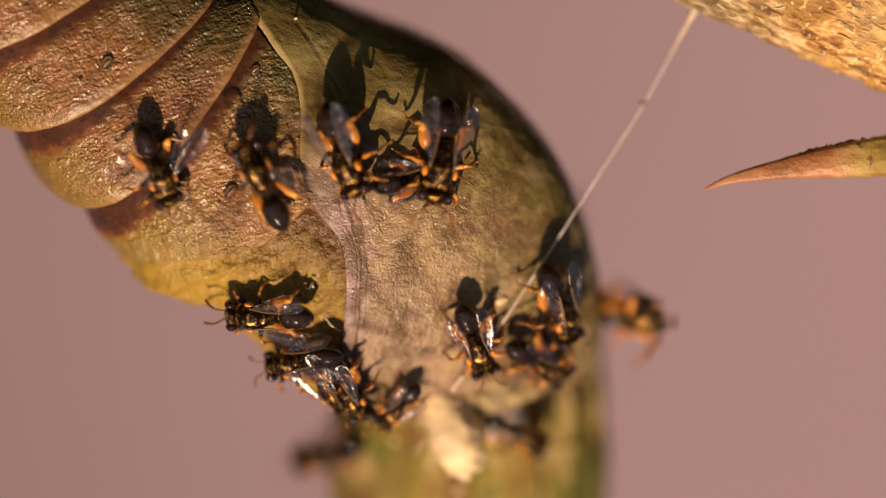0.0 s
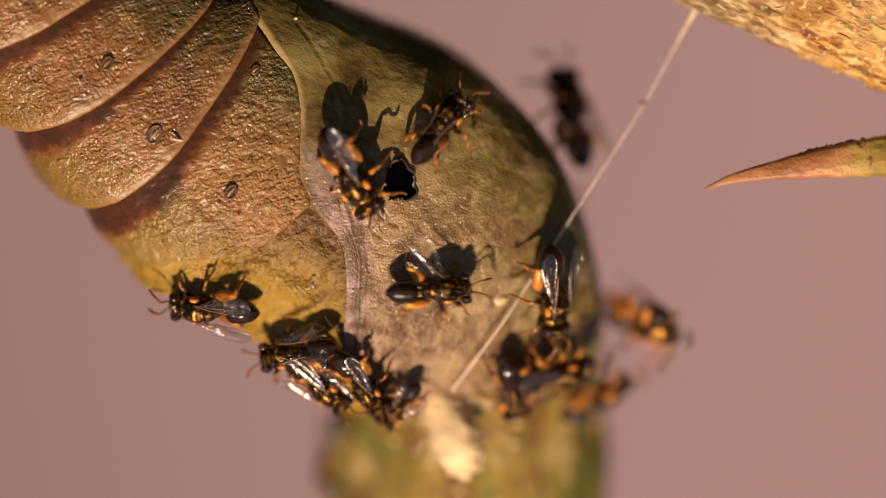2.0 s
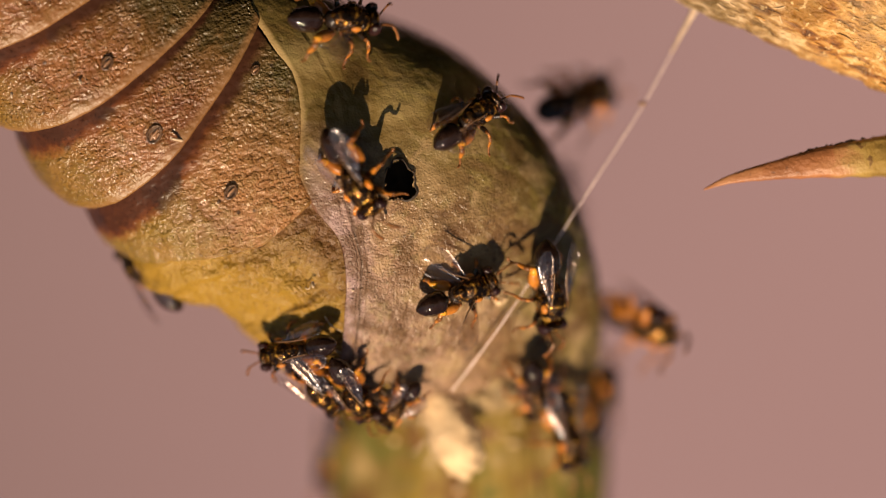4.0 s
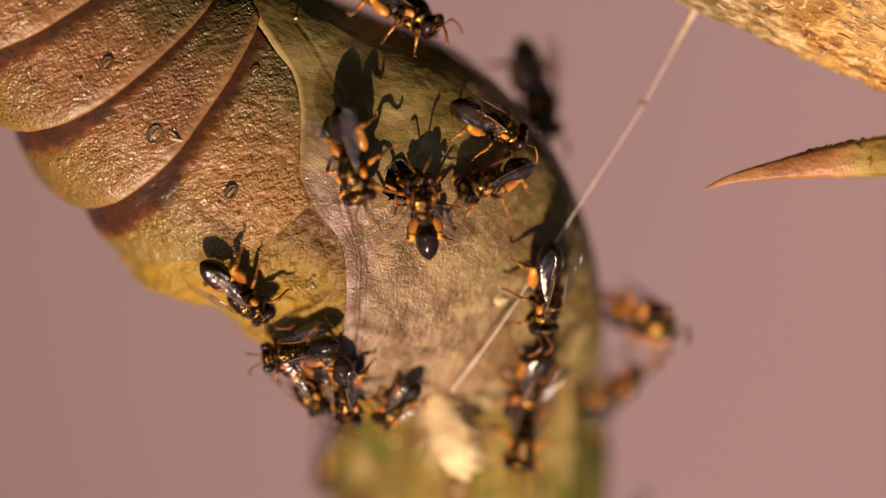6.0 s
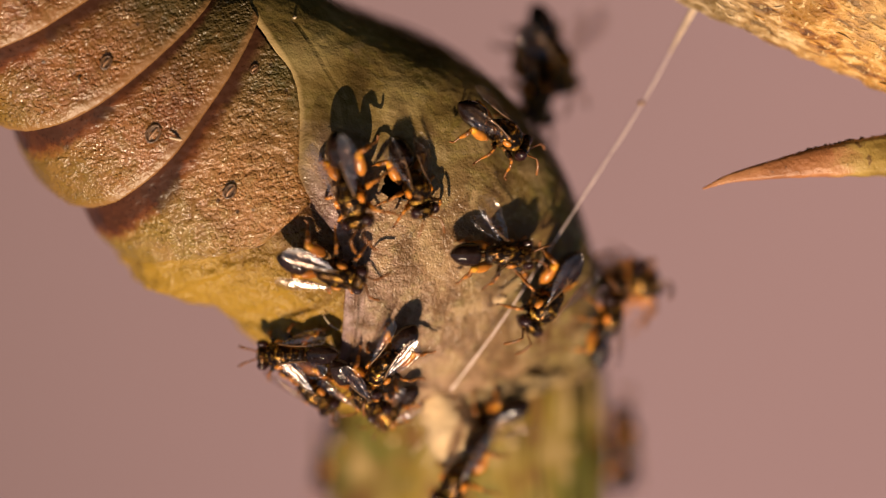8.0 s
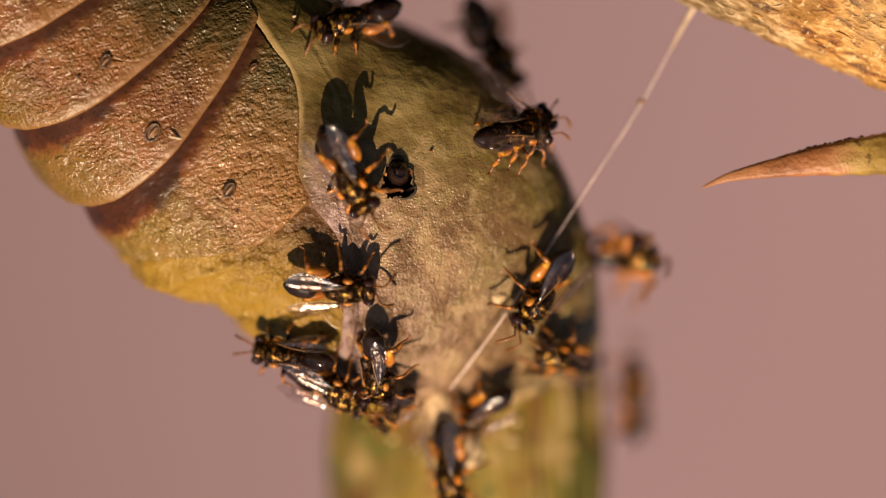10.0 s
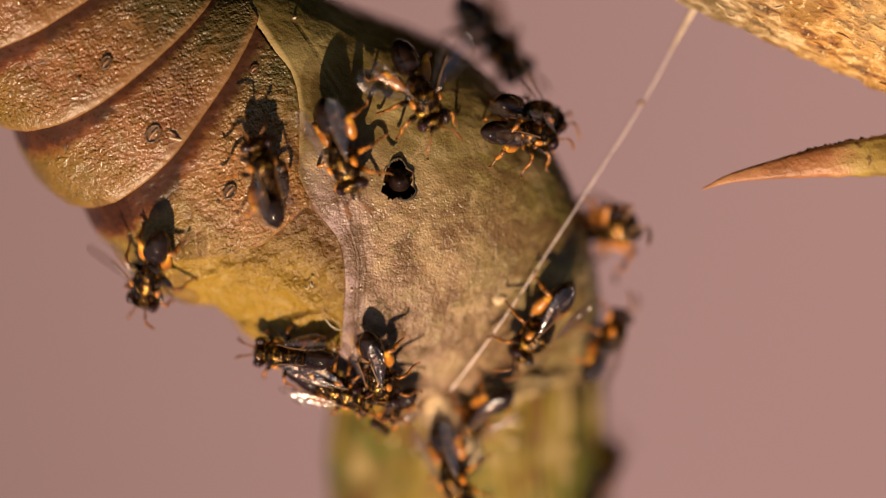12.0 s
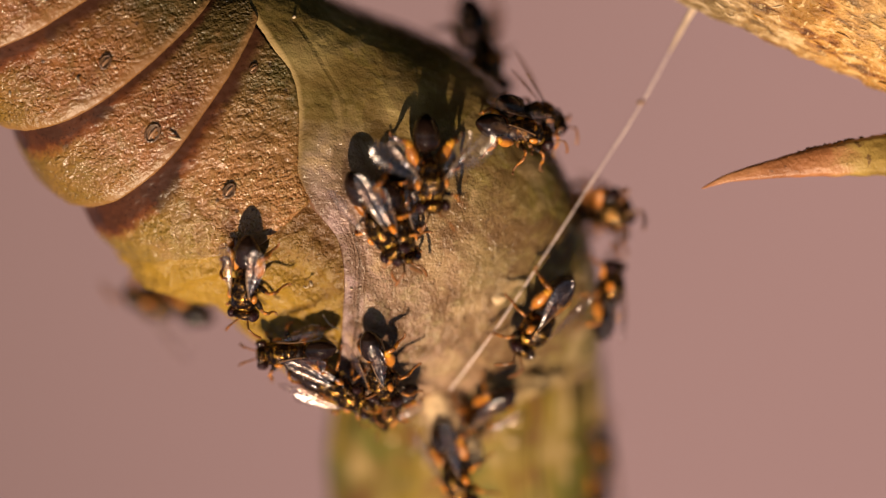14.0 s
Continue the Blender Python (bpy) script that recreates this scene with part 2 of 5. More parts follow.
def bark(name, ramp_stops, stretch, wave=0.9, rough=0.75, deep=0.25, tilt=0.0):
    """Fibrous bark: long streaks at two scales."""
    m, n, l, p = nodes_of(name)
    long_ = noise_tex(n, l, wave, 6, "Object", stretch, tilt)
    long_.inputs["Distortion"].default_value = 0.5
    fine = noise_tex(n, l, wave * 6, 4, "Object", stretch, tilt)
    patch = noise_tex(n, l, 0.25, 4)
    c = ramp(n, l, long_.outputs["Fac"], ramp_stops).outputs["Color"]
    c = blend(n, l, ramp(n, l, patch.outputs["Fac"], [(0.4, (0, 0, 0)), (0.65, (0.6, 0.6, 0.6))]).outputs["Color"], c, ramp_stops[-1][1])
    broad = noise_tex(n, l, 0.55, 4, "Object", (0.5, 0.8, 1.0), tilt)
    c = blend(n, l, ramp(n, l, broad.outputs["Fac"], [(0.54, (0, 0, 0)), (0.62, (0.75, 0.75, 0.75))]).outputs["Color"], c, (0.26, 0.115, 0.012))
    crumbs = noise_tex(n, l, 4.5, 3)
    c = blend(n, l, ramp(n, l, crumbs.outputs["Fac"], [(0.60, (0, 0, 0)), (0.68, (0.9, 0.9, 0.9))]).outputs["Color"], c, (0.72, 0.50, 0.24))
    # weathered grey-olive where the silk is anchored
    place, split, wob, where = n.new("ShaderNodeTexCoord"), n.new("ShaderNodeSeparateXYZ"), n.new("ShaderNodeMath"), n.new("ShaderNodeMapRange")
    l.new(place.outputs["Object"], split.inputs["Vector"])
    wob.operation, wob.inputs[1].default_value = "MULTIPLY_ADD", 0.004
    l.new(broad.outputs["Fac"], wob.inputs[0])
    l.new(split.outputs["X"], wob.inputs[2])
    where.inputs["From Min"].default_value, where.inputs["From Max"].default_value = 0.0138, 0.0112
    l.new(wob.outputs["Value"], where.inputs["Value"])
    c = blend(n, l, blend(n, l, 1.0, where.outputs["Result"], (0.8, 0.8, 0.8), "MULTIPLY"), c, ramp(n, l, long_.outputs["Fac"], [(0.40, (0.10, 0.065, 0.022)), (0.52, (0.23, 0.16, 0.075)), (0.64, (0.62, 0.46, 0.30))]).outputs["Color"])
    l.new(c, p.inputs["Base Color"])
    p.inputs["Roughness"].default_value = rough
    grit = noise_tex(n, l, 9.0, 3)
    bumps(n, l, p, [(long_.outputs["Fac"], 0.8, deep), (fine.outputs["Fac"], 0.8, deep * 0.25), (grit.outputs["Fac"], 0.9, 0.10)])
    return m


def twig_skin():
    """Yellow-green bark with long streaks and tan and moss-green patches."""
    m, n, l, p = nodes_of("green_twig_skin")
    long_, patch, moss = noise_tex(n, l, 0.7, 6, "Object", (1.0, 1.0, 0.16)), noise_tex(n, l, 0.30, 3), noise_tex(n, l, 0.55, 4)
    c = ramp(n, l, long_.outputs["Fac"], [(0.36, (0.070, 0.048, 0.012)), (0.50, (0.19, 0.130, 0.026)), (0.62, (0.32, 0.22, 0.075))]).outputs["Color"]
    c = blend(n, l, ramp(n, l, patch.outputs["Fac"], [(0.46, (0, 0, 0)), (0.60, (0.75, 0.75, 0.75))]).outputs["Color"], c, (0.30, 0.20, 0.018))
    c = blend(n, l, ramp(n, l, moss.outputs["Fac"], [(0.50, (0, 0, 0)), (0.58, (0.85, 0.85, 0.85))]).outputs["Color"], c, (0.115, 0.115, 0.014))
    rust = noise_tex(n, l, 0.85, 3)
    c = blend(n, l, ramp(n, l, rust.outputs["Fac"], [(0.56, (0, 0, 0)), (0.64, (0.8, 0.8, 0.8))]).outputs["Color"], c, (0.17, 0.075, 0.022))
    c = blend(n, l, ramp(n, l, rust.outputs["Fac"], [(0.36, (0.8, 0.8, 0.8)), (0.43, (0, 0, 0))]).outputs["Color"], c, (0.42, 0.29, 0.12))
    l.new(c, p.inputs["Base Color"])
    p.inputs["Roughness"].default_value = 0.6
    bumps(n, l, p, [(long_.outputs["Fac"], 0.7, 0.12), (moss.outputs["Fac"], 0.5, 0.15)])
    return m


def thorn_skin():
    """Red-brown towards the tip, yellow-green towards the base, with small dark scabs."""
    m, n, l, p = nodes_of("thorn_skin")
    long_ = noise_tex(n, l, 1.2, 5, "Object", (0.35, 1.0, 1.0))
    fine, spots = noise_tex(n, l, 8.0, 3), noise_tex(n, l, 3.2, 3)
    red = ramp(n, l, long_.outputs["Fac"], [(0.32, (0.20, 0.070, 0.022)), (0.52, (0.33, 0.125, 0.044)), (0.72, (0.46, 0.22, 0.095))]).outputs["Color"]
    yellow = ramp(n, l, long_.outputs["Fac"], [(0.32, (0.20, 0.12, 0.022)), (0.52, (0.36, 0.23, 0.055)), (0.72, (0.48, 0.31, 0.12))]).outputs["Color"]
    c, split, wob = n.new("ShaderNodeTexCoord"), n.new("ShaderNodeSeparateXYZ"), n.new("ShaderNodeMath")
    l.new(c.outputs["Object"], split.inputs["Vector"])
    wob.operation, wob.inputs[1].default_value = "MULTIPLY_ADD", 0.0016
    l.new(spots.outputs["Fac"], wob.inputs[0])
    l.new(split.outputs["X"], wob.inputs[2])
    where = n.new("ShaderNodeMapRange")
    where.inputs["From Min"].default_value, where.inputs["From Max"].default_value = 0.0131, 0.0141
    l.new(wob.outputs["Value"], where.inputs["Value"])
    base = blend(n, l, where.outputs["Result"], red, yellow)
    scab = ramp(n, l, spots.outputs["Fac"], [(0.62, (0, 0, 0)), (0.70, (0.8, 0.8, 0.8))]).outputs["Color"]
    l.new(blend(n, l, scab, base, (0.10, 0.038, 0.014)), p.inputs["Base Color"])
    p.inputs["Roughness"].default_value = 0.5
    bumps(n, l, p, [(spots.outputs["Fac"], 0.6, 0.06), (fine.outputs["Fac"], 0.8, 0.04)])
    return m


def bronze():
    """Black shell with golden pits."""
    m, n, l, p = nodes_of("bronze_black_shell")
    t, f = noise_tex(n, l, 7.0, 3), noise_tex(n, l, 16.0, 2)
    c = ramp(n, l, t.outputs["Fac"], [(0.50, (0.018, 0.010, 0.006)), (0.59, (0.22, 0.095, 0.016)), (0.69, (0.78, 0.43, 0.07))])
    l.new(c.outputs["Color"], p.inputs["Base Color"])
    p.inputs["Roughness"].default_value, p.inputs["Metallic"].default_value = 0.20, 0.75
    bumps(n, l, p, [(t.outputs["Fac"], 0.7, 0.08), (f.outputs["Fac"], 0.8, 0.03)])
    return m


def distance_skin():
    """Dull mauve ground, a little darker on one side."""
    m, n, l, p = nodes_of("mauve_distance")
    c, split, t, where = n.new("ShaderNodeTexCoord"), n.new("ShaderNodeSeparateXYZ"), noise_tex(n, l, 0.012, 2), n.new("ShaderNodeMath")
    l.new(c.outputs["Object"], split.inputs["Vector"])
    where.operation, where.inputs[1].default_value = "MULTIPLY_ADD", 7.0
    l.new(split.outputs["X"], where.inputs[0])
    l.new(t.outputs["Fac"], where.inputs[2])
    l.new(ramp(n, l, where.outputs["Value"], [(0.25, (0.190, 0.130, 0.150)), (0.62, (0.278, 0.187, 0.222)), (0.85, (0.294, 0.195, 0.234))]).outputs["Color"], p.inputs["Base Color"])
    p.inputs["Roughness"].default_value = 0.95
    return m


def membrane():
    """Clear film with a fine downy haze that takes the light, and a strong gloss."""
    m, n, l, p = nodes_of("wing_membrane")
    clear, gloss, mix = n.new("ShaderNodeBsdfTransparent"), n.new("ShaderNodeBsdfGlossy"), n.new("ShaderNodeMixShader")
    haze, hazed = n.new("ShaderNodeBsdfTranslucent"), n.new("ShaderNodeMixShader")
    clear.inputs["Color"].default_value = (0.94, 0.915, 0.90, 1)
    haze.inputs["Color"].default_value = (0.62, 0.52, 0.56, 1)
    gloss.inputs["Roughness"].default_value = 0.22
    t = noise_tex(n, l, 4.0, 3)
    l.new(ramp(n, l, noise_tex(n, l, 1.6, 2).outputs["Fac"], [(0.35, (1.0, 0.72, 0.66)), (0.5, (1.0, 0.92, 0.90)), (0.65, (0.72, 0.78, 1.0))]).outputs["Color"], gloss.inputs["Color"])
    b = n.new("ShaderNodeBump")
    b.inputs["Strength"].default_value, b.inputs["Distance"].default_value = 0.8, 0.06 * MM
    l.new(t.outputs["Fac"], b.inputs["Height"])
    l.new(b.outputs["Normal"], gloss.inputs["Normal"])
    hazed.inputs["Fac"].default_value, mix.inputs["Fac"].default_value = 0.04, 0.07
    l.new(clear.outputs["BSDF"], hazed.inputs[1])
    l.new(haze.outputs["BSDF"], hazed.inputs[2])
    l.new(hazed.outputs["Shader"], mix.inputs[1])
    l.new(gloss.outputs["BSDF"], mix.inputs[2])
    l.new(mix.outputs["Shader"], n["Material Output"].inputs["Surface"])
    return m


RING_SKIN = cuticle("ring_skin", (0.238, 0.093, 0.025), (0.145, 0.049, 0.013), (0.150, 0.078, 0.016), (0.185, 0.104, 0.014), belly_at=(0.42, 0.585), belly_shade_colour=(0.085, 0.056, 0.018))
LAST_SKIN = cuticle("last_ring_skin", (0.275, 0.126, 0.043), (0.165, 0.072, 0.022), (0.165, 0.098, 0.022), (0.225, 0.138, 0.020), belly_at=(0.46, 0.60), belly_shade_colour=(0.085, 0.062, 0.018), folds=0.19, grit=0.8, back_at=(0.69, 0.85))
# the thorax's belly brown also holds painted shade beside the wing rim
THORAX_SKIN = cuticle("thorax_skin", (0.26, 0.148, 0.030), (0.135, 0.066, 0.018), (0.20, 0.130, 0.024), (0.32, 0.185, 0.022), belly_at=(0.66, 0.80), belly_shade_colour=(0.115, 0.054, 0.018), grit=0.5, folds=0.26, worn=0.0, shine=0.27, specular=0.3)
WING_SKIN = wing_skin()
HORN = plain("dark_horn", (0.085, 0.042, 0.018), 0.3, 0.4, 6.0, 0.01)
SLIT = plain("spiracle_slit", (0.24, 0.13, 0.07), 0.3, 0.3, 6.0, 0.01)
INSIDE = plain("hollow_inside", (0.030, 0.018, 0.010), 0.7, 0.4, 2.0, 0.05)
BRISTLE = plain("pale_bristle", (0.62, 0.48, 0.33), 0.4, 0.15, 4.0, 0.005)
SILK = plain("silk", (0.78, 0.62, 0.58), 0.3, 0.1, 3.0, 0.005)
ANCHOR = plain("silk_anchor", (0.66, 0.50, 0.36), 0.5, 0.2, 2.0, 0.03)
PAD = plain("silk_pad", (0.62, 0.44, 0.25), 0.6, 0.25, 0.8, 0.10)
MAT = plain("silk_mat", (0.28, 0.19, 0.085), 0.6, 0.5, 0.9, 0.15)
TWIG_SKIN = twig_skin()
BARK = bark("ochre_bark", [(0.34, (0.10, 0.030, 0.005)), (0.43, (0.28, 0.105, 0.018)), (0.54, (0.50, 0.245, 0.05)), (0.68, (0.66, 0.44, 0.18))], (0.34, 0.8, 1.0), 4.0, 0.36, 0.22, 23.6)
FLAKE = plain("bark_flake", (0.46, 0.235, 0.06), 0.45, 0.5, 2.5, 0.02)
THORN_SKIN = thorn_skin()
BLACK = plain("black_shell", (0.020, 0.013, 0.010), 0.22, 0.5, 8.0, 0.012, coat=0.4)
BRONZE = bronze()
GASTER = plain("gaster_shell", (0.016, 0.008, 0.006), 0.085, 0.5, 3.0, 0.012)
EYE_SKIN = plain("compound_eye", (0.022, 0.008, 0.008), 0.16, 0.3, 20.0, 0.004)
GOLD = plain("gold_collar", (0.72, 0.42, 0.07), 0.24, 0.35, 7.0, 0.02, metal=0.7)
TEGULA = plain("orange_tegula", (0.66, 0.21, 0.016), 0.22, 0.2, 5.0, 0.006, coat=0.3)
AMBER = plain("amber_leg", (0.46, 0.165, 0.022), 0.28, 0.25, 4.0, 0.008)
YELLOW = plain("yellow_leg", (0.68, 0.31, 0.03), 0.25, 0.2, 4.0, 0.006)
TAWNY = plain("tawny_leg", (0.20, 0.075, 0.02), 0.3, 0.3, 5.0, 0.006)
MEMBRANE = membrane()
VEIN = plain("wing_vein", (0.16, 0.085, 0.04), 0.4, 0.2, 4.0, 0.004)
HAZE = distance_skin()


# ---- mesh helpers, in millimetres ----
def part(name, bm, material, parent=None, label="", smooth=True):
    """Links a bmesh drawn in millimetres as one mesh object, under a thing or a part."""
    me = bpy.data.meshes.new(name)
    bmesh.ops.recalc_face_normals(bm, faces=bm.faces)
    bm.to_mesh(me)
    bm.free()
    me.transform(Matrix.Scale(MM, 4))
    me.materials.append(material)
    if smooth:
        me.shade_smooth()
    ob = new(name, me)
    ob.parent = parent
    if label:
        ob["label"] = label
    return ob


def tube(bm, path, radii, sides=8, caps=True):
    """A round tapered tube along a path."""
    path = [Vector(p) for p in path]
    rings = []
    side = Vector((0.13, 0.27, 0.95))
    for i, p in enumerate(path):
        ahead = (path[min(i + 1, len(path) - 1)] - path[max(i - 1, 0)]).normalized()
        a = side - ahead * side.dot(ahead)
        if a.length < 0.05:
            a = ahead.orthogonal()
        a.normalize()
        side = a
        b = ahead.cross(a)
        r = radii[i] if hasattr(radii, "__len__") else radii
        rings.append([bm.verts.new(p + (a * math.cos(k * math.tau / sides) + b * math.sin(k * math.tau / sides)) * r) for k in range(sides)])
    for r0, r1 in zip(rings, rings[1:]):
        for k in range(sides):
            bm.faces.new((r0[k], r0[(k + 1) % sides], r1[(k + 1) % sides], r1[k]))
    if caps:
        bm.faces.new(rings[0][::-1])
        bm.faces.new(rings[-1])
    return rings


def curve(points, steps=6):
    """A smooth run through the points."""
    pts = [Vector(p) for p in points]
    out = []
    for i in range(len(pts) - 1):
        p0, p1, p2, p3 = pts[max(i - 1, 0)], pts[i], pts[i + 1], pts[min(i + 2, len(pts) - 1)]
        for k in range(steps):
            f = k / steps
            out.append(0.5 * (2 * p1 + (p2 - p0) * f + (2 * p0 - 5 * p1 + 4 * p2 - p3) * f * f + (3 * p1 - p0 - 3 * p2 + p3) * f ** 3))
    return out + [pts[-1]]


def blob(bm, at, size, warp=0.0, seed=0.0, rings=14, sides=20, shape=None):
    """An egg of half-lengths size at a place; shape(x) scales its girth along its own x from -1 to 1."""
    at = Vector(at)
    made = bmesh.ops.create_uvsphere(bm, u_segments=sides, v_segments=rings, radius=1.0)["verts"]
    for v in made:
        x, y, z = v.co.z, v.co.x, v.co.y
        g = shape(x) if shape else 1.0
        q = Vector((x * size[0], y * size[1] * g, z * size[2] * g))
        if warp:
            q *= 1 + warp * noise.noise(q * 3.1 + Vector((seed, seed, 0)))
        v.co = at + q
    return made


def sheet(points, closed_round=False):
    """A bmesh over a grid of points [i][j]."""
    bm = bmesh.new()
    vs = [[bm.verts.new(p) for p in row] for row in points]
    n = len(vs[0])
    for i in range(len(vs) - 1):
        for j in range(n if closed_round else n - 1):
            bm.faces.new((vs[i][j], vs[i][(j + 1) % n], vs[i + 1][(j + 1) % n], vs[i + 1][j]))
    return bm, vs


def with_uv(bm, vs, uvs):
    """Gives each vertex of a grid its place on the skin as UV."""
    where = {v: uv for row, uvrow in zip(vs, uvs) for v, uv in zip(row, uvrow)}
    layer = bm.loops.layers.uv.new("UVMap")
    for f in bm.faces:
        for c in f.loops:
            c[layer].uv = where.get(c.vert, (0.5, 0.5))


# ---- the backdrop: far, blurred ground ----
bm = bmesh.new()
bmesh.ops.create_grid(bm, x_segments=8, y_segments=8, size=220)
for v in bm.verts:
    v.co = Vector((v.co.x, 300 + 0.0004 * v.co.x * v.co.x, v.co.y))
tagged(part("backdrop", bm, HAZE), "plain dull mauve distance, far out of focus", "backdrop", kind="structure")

# ---- the pupa ----
# The pupa's loft in millimetres: dorsal point, ventral point, bulge towards the head, depth of the middle, depth radius
STATIONS = [
    ((-24.112, -1.600, 11.679), (-19.986, -1.600, 15.626), 0.321, 1.2),
    ((-21.794, -1.400, 9.892), (-15.690, -1.400, 15.098), 0.643, 1.9),
    ((-18.575, -1.200, 7.743), (-11.928, -1.200, 12.773), 1.071, 2.4),
    ((-15.986, -0.900, 5.952), (-8.703, -0.900, 10.448), 1.250, 2.5),
    ((-13.860, -0.600, 3.798), (-7.272, -0.600, 9.018), 1.250, 2.7),
    ((-11.499, -0.200, 1.208), (-6.020, -0.200, 9.030), 1.500, 2.9),
    ((-9.550, 0.300, -0.560), (-2.961, 0.300, 7.781), 1.696, 3.3),
    ((-7.016, 0.800, -1.609), (-0.036, 0.800, 6.600), 1.696, 3.6),
    ((-5.762, 1.400, -3.008), (1.812, 1.400, 5.164), 1.607, 3.8),
    ((-4.704, 2.100, -4.304), (3.487, 2.100, 3.178), 1.429, 3.8),
    ((-3.713, 2.800, -4.987), (4.514, 2.800, 0.874), 1.179, 3.6),
    ((-2.445, 3.500, -5.127), (4.981, 3.500, -1.131), 0.893, 3.2),
    ((-0.987, 4.200, -5.065), (5.120, 4.200, -2.779), 0.607, 2.6),
    ((0.476, 4.800, -4.837), (4.910, 4.800, -3.921), 0.286, 1.7),
    ((2.037, 5.300, -4.569), (3.689, 5.300, -4.349), 0.089, 0.6),
]


def loft(u, phi, swell=1.0):
    """Points of the pupa's hull: u counts stations, phi turns from the ventral edge (0) over the near side (90) to the dorsal edge (180)."""
    a, b = np.array([s[0] for s in STATIONS]), np.array([s[1] for s in STATIONS])
    rest = np.array([(s[2], s[3]) for s in STATIONS])
    rows = np.concatenate([a, b, rest], axis=1)
    u = np.clip(np.asarray(u, float), 0, len(rows) - 1.001)
    i = np.floor(u).astype(int)
    f = (u - i)[..., None]
    p0, p1, p2, p3 = (rows[np.clip(i + k, 0, len(rows) - 1)] for k in (-1, 0, 1, 2))
    r = 0.5 * (2 * p1 + (p2 - p0) * f + (2 * p0 - 5 * p1 + 4 * p2 - p3) * f * f + (3 * p1 - p0 - 3 * p2 + p3) * f ** 3)
    dorsal, ventral, bulge, deep = r[..., 0:3], r[..., 3:6], r[..., 6:7], r[..., 7:8]
    middle, half = (dorsal + ventral) / 2, (ventral - dorsal) / 2
    long = np.linalg.norm(half, axis=-1, keepdims=True)
    ahead = np.stack([-half[..., 2], 0 * half[..., 0], half[..., 0]], -1) / long
    ahead = np.where((ahead[..., 0:1] > 0), ahead, -ahead)
    phi = np.radians(np.asarray(phi, float))[..., None]
    swell = np.asarray(swell, float)
    wide, front = np.cos(phi), np.sin(phi)
    flat = np.where(wide > 0, np.sign(front) * np.abs(front) ** 0.55, np.sign(front) * np.abs(front) ** 0.80)
    wide, front = np.sign(wide) * np.abs(wide) ** 0.86, np.sign(front) * np.abs(front) ** 0.80
    swell = swell[..., None] if swell.ndim else swell
    return middle + (half * wide + ahead * bulge * front + np.array([0.0, -1.0, 0.0]) * deep * flat) * swell


def relief(p, deep, seed):
    """Lumps, wrinkles and granules of the skin."""
    p = Vector(p) + Vector((seed, 0, 0))
    return deep * (noise.noise(p * 0.9) + 0.5 * noise.noise(p * 2.3)) + 0.020 * noise.noise(Vector((p.x * 3 + p.z * 4, p.y * 3, p.z * 4 - p.x * 3))) + 0.014 * noise.noise(p * 9)


def skin_patch(us, phis, swell, wrinkle, seed, uv):
    """Points and UVs of a piece of hull; swell(u, phi) is its girth, uv(u, phi) its place on the skin."""
    grid = loft(us, phis, swell)
    middle = loft(us, phis * 0 + 90, 0.0)
    points, uvs = [], []
    for i in range(grid.shape[0]):
        row, uvrow = [], []
        for j in range(grid.shape[1]):
            q, c = Vector(grid[i, j]), Vector(middle[i, j])
            out = (q - c).normalized()
            row.append(q + out * relief(q, wrinkle, seed))
            uvrow.append(uv(us[i, j], phis[i, j]))
        points.append(row)
        uvs.append(uvrow)
    return points, uvs


pupa = tagged(new("butterfly_pupa"), "brown and olive granular butterfly pupa with an exit hole", "pupa")


# the rim of the wing case: turn round the body and place along it
RIM = ((-180, 5.2), (0, 4.5), (40, 4.8), (54, 5.22), (62.5, 5.54), (73, 5.76), (82.5, 5.94), (89.5, 6.1), (98.5, 6.56), (104, 7.0), (115.5, 7.66), (127.5, 8.24), (135, 8.56), (139, 8.75))


def tuck(us, phi):
    """Sinks what lies under the wing case."""
    over = us - np.interp(phi, [r[0] for r in RIM], [r[1] for r in RIM])
    return 1 - 0.06 * np.clip(over / 0.12, 0, 1) * (np.abs(phi + 5) < 144)


def ring_profile(v):
    """How far a ring stands out along its length: a sunken fold, a swelling, and a lip that hangs over the next ring."""
    return np.interp(v, [0, 0.08, 0.2, 0.4, 0.6, 0.8, 0.93, 0.975, 1.0], [0.925, 0.935, 0.958, 0.990, 1.008, 1.020, 1.020, 1.012, 0.95])


def knuckle(v, phi, high):
    """The swelling of a ring along the back, seen in its outline."""
    round_ = np.clip((np.abs(phi) - 112) / 48, 0, 1)
    return high * round_ * round_ * (3 - 2 * round_) * np.sin(np.pi * np.clip((v - 0.12) / 0.86, 0, 1) ** 1.25)


def abdominal_ring(u0, u1, seed, along=60, around=440):
    v, phi = np.meshgrid(np.linspace(0, 1, along), np.linspace(-180, 180, around), indexing="ij")
    # the lips bend towards the tail as they come round to the back
    bend = 0.17 * np.clip((np.abs(phi) - 105) / 60, 0, 1) ** 1.3
    us = u0 - 0.16 + v * (u1 - u0 + 0.20 - bend)
    points, uvs = skin_patch(us, phi, (ring_profile(v) + knuckle(v, phi, 0.062)) * tuck(us, phi), 0.045, seed, lambda u, f: (f / 180 % 2, (u - u0 + 0.06) / (u1 - u0 + 0.1 - 0.17 * min(1, max(0, (abs(f) - 105) / 60)) ** 1.3)))
    bm, vs = sheet(points)
    with_uv(bm, vs, uvs)
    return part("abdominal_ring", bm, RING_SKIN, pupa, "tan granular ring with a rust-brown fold")


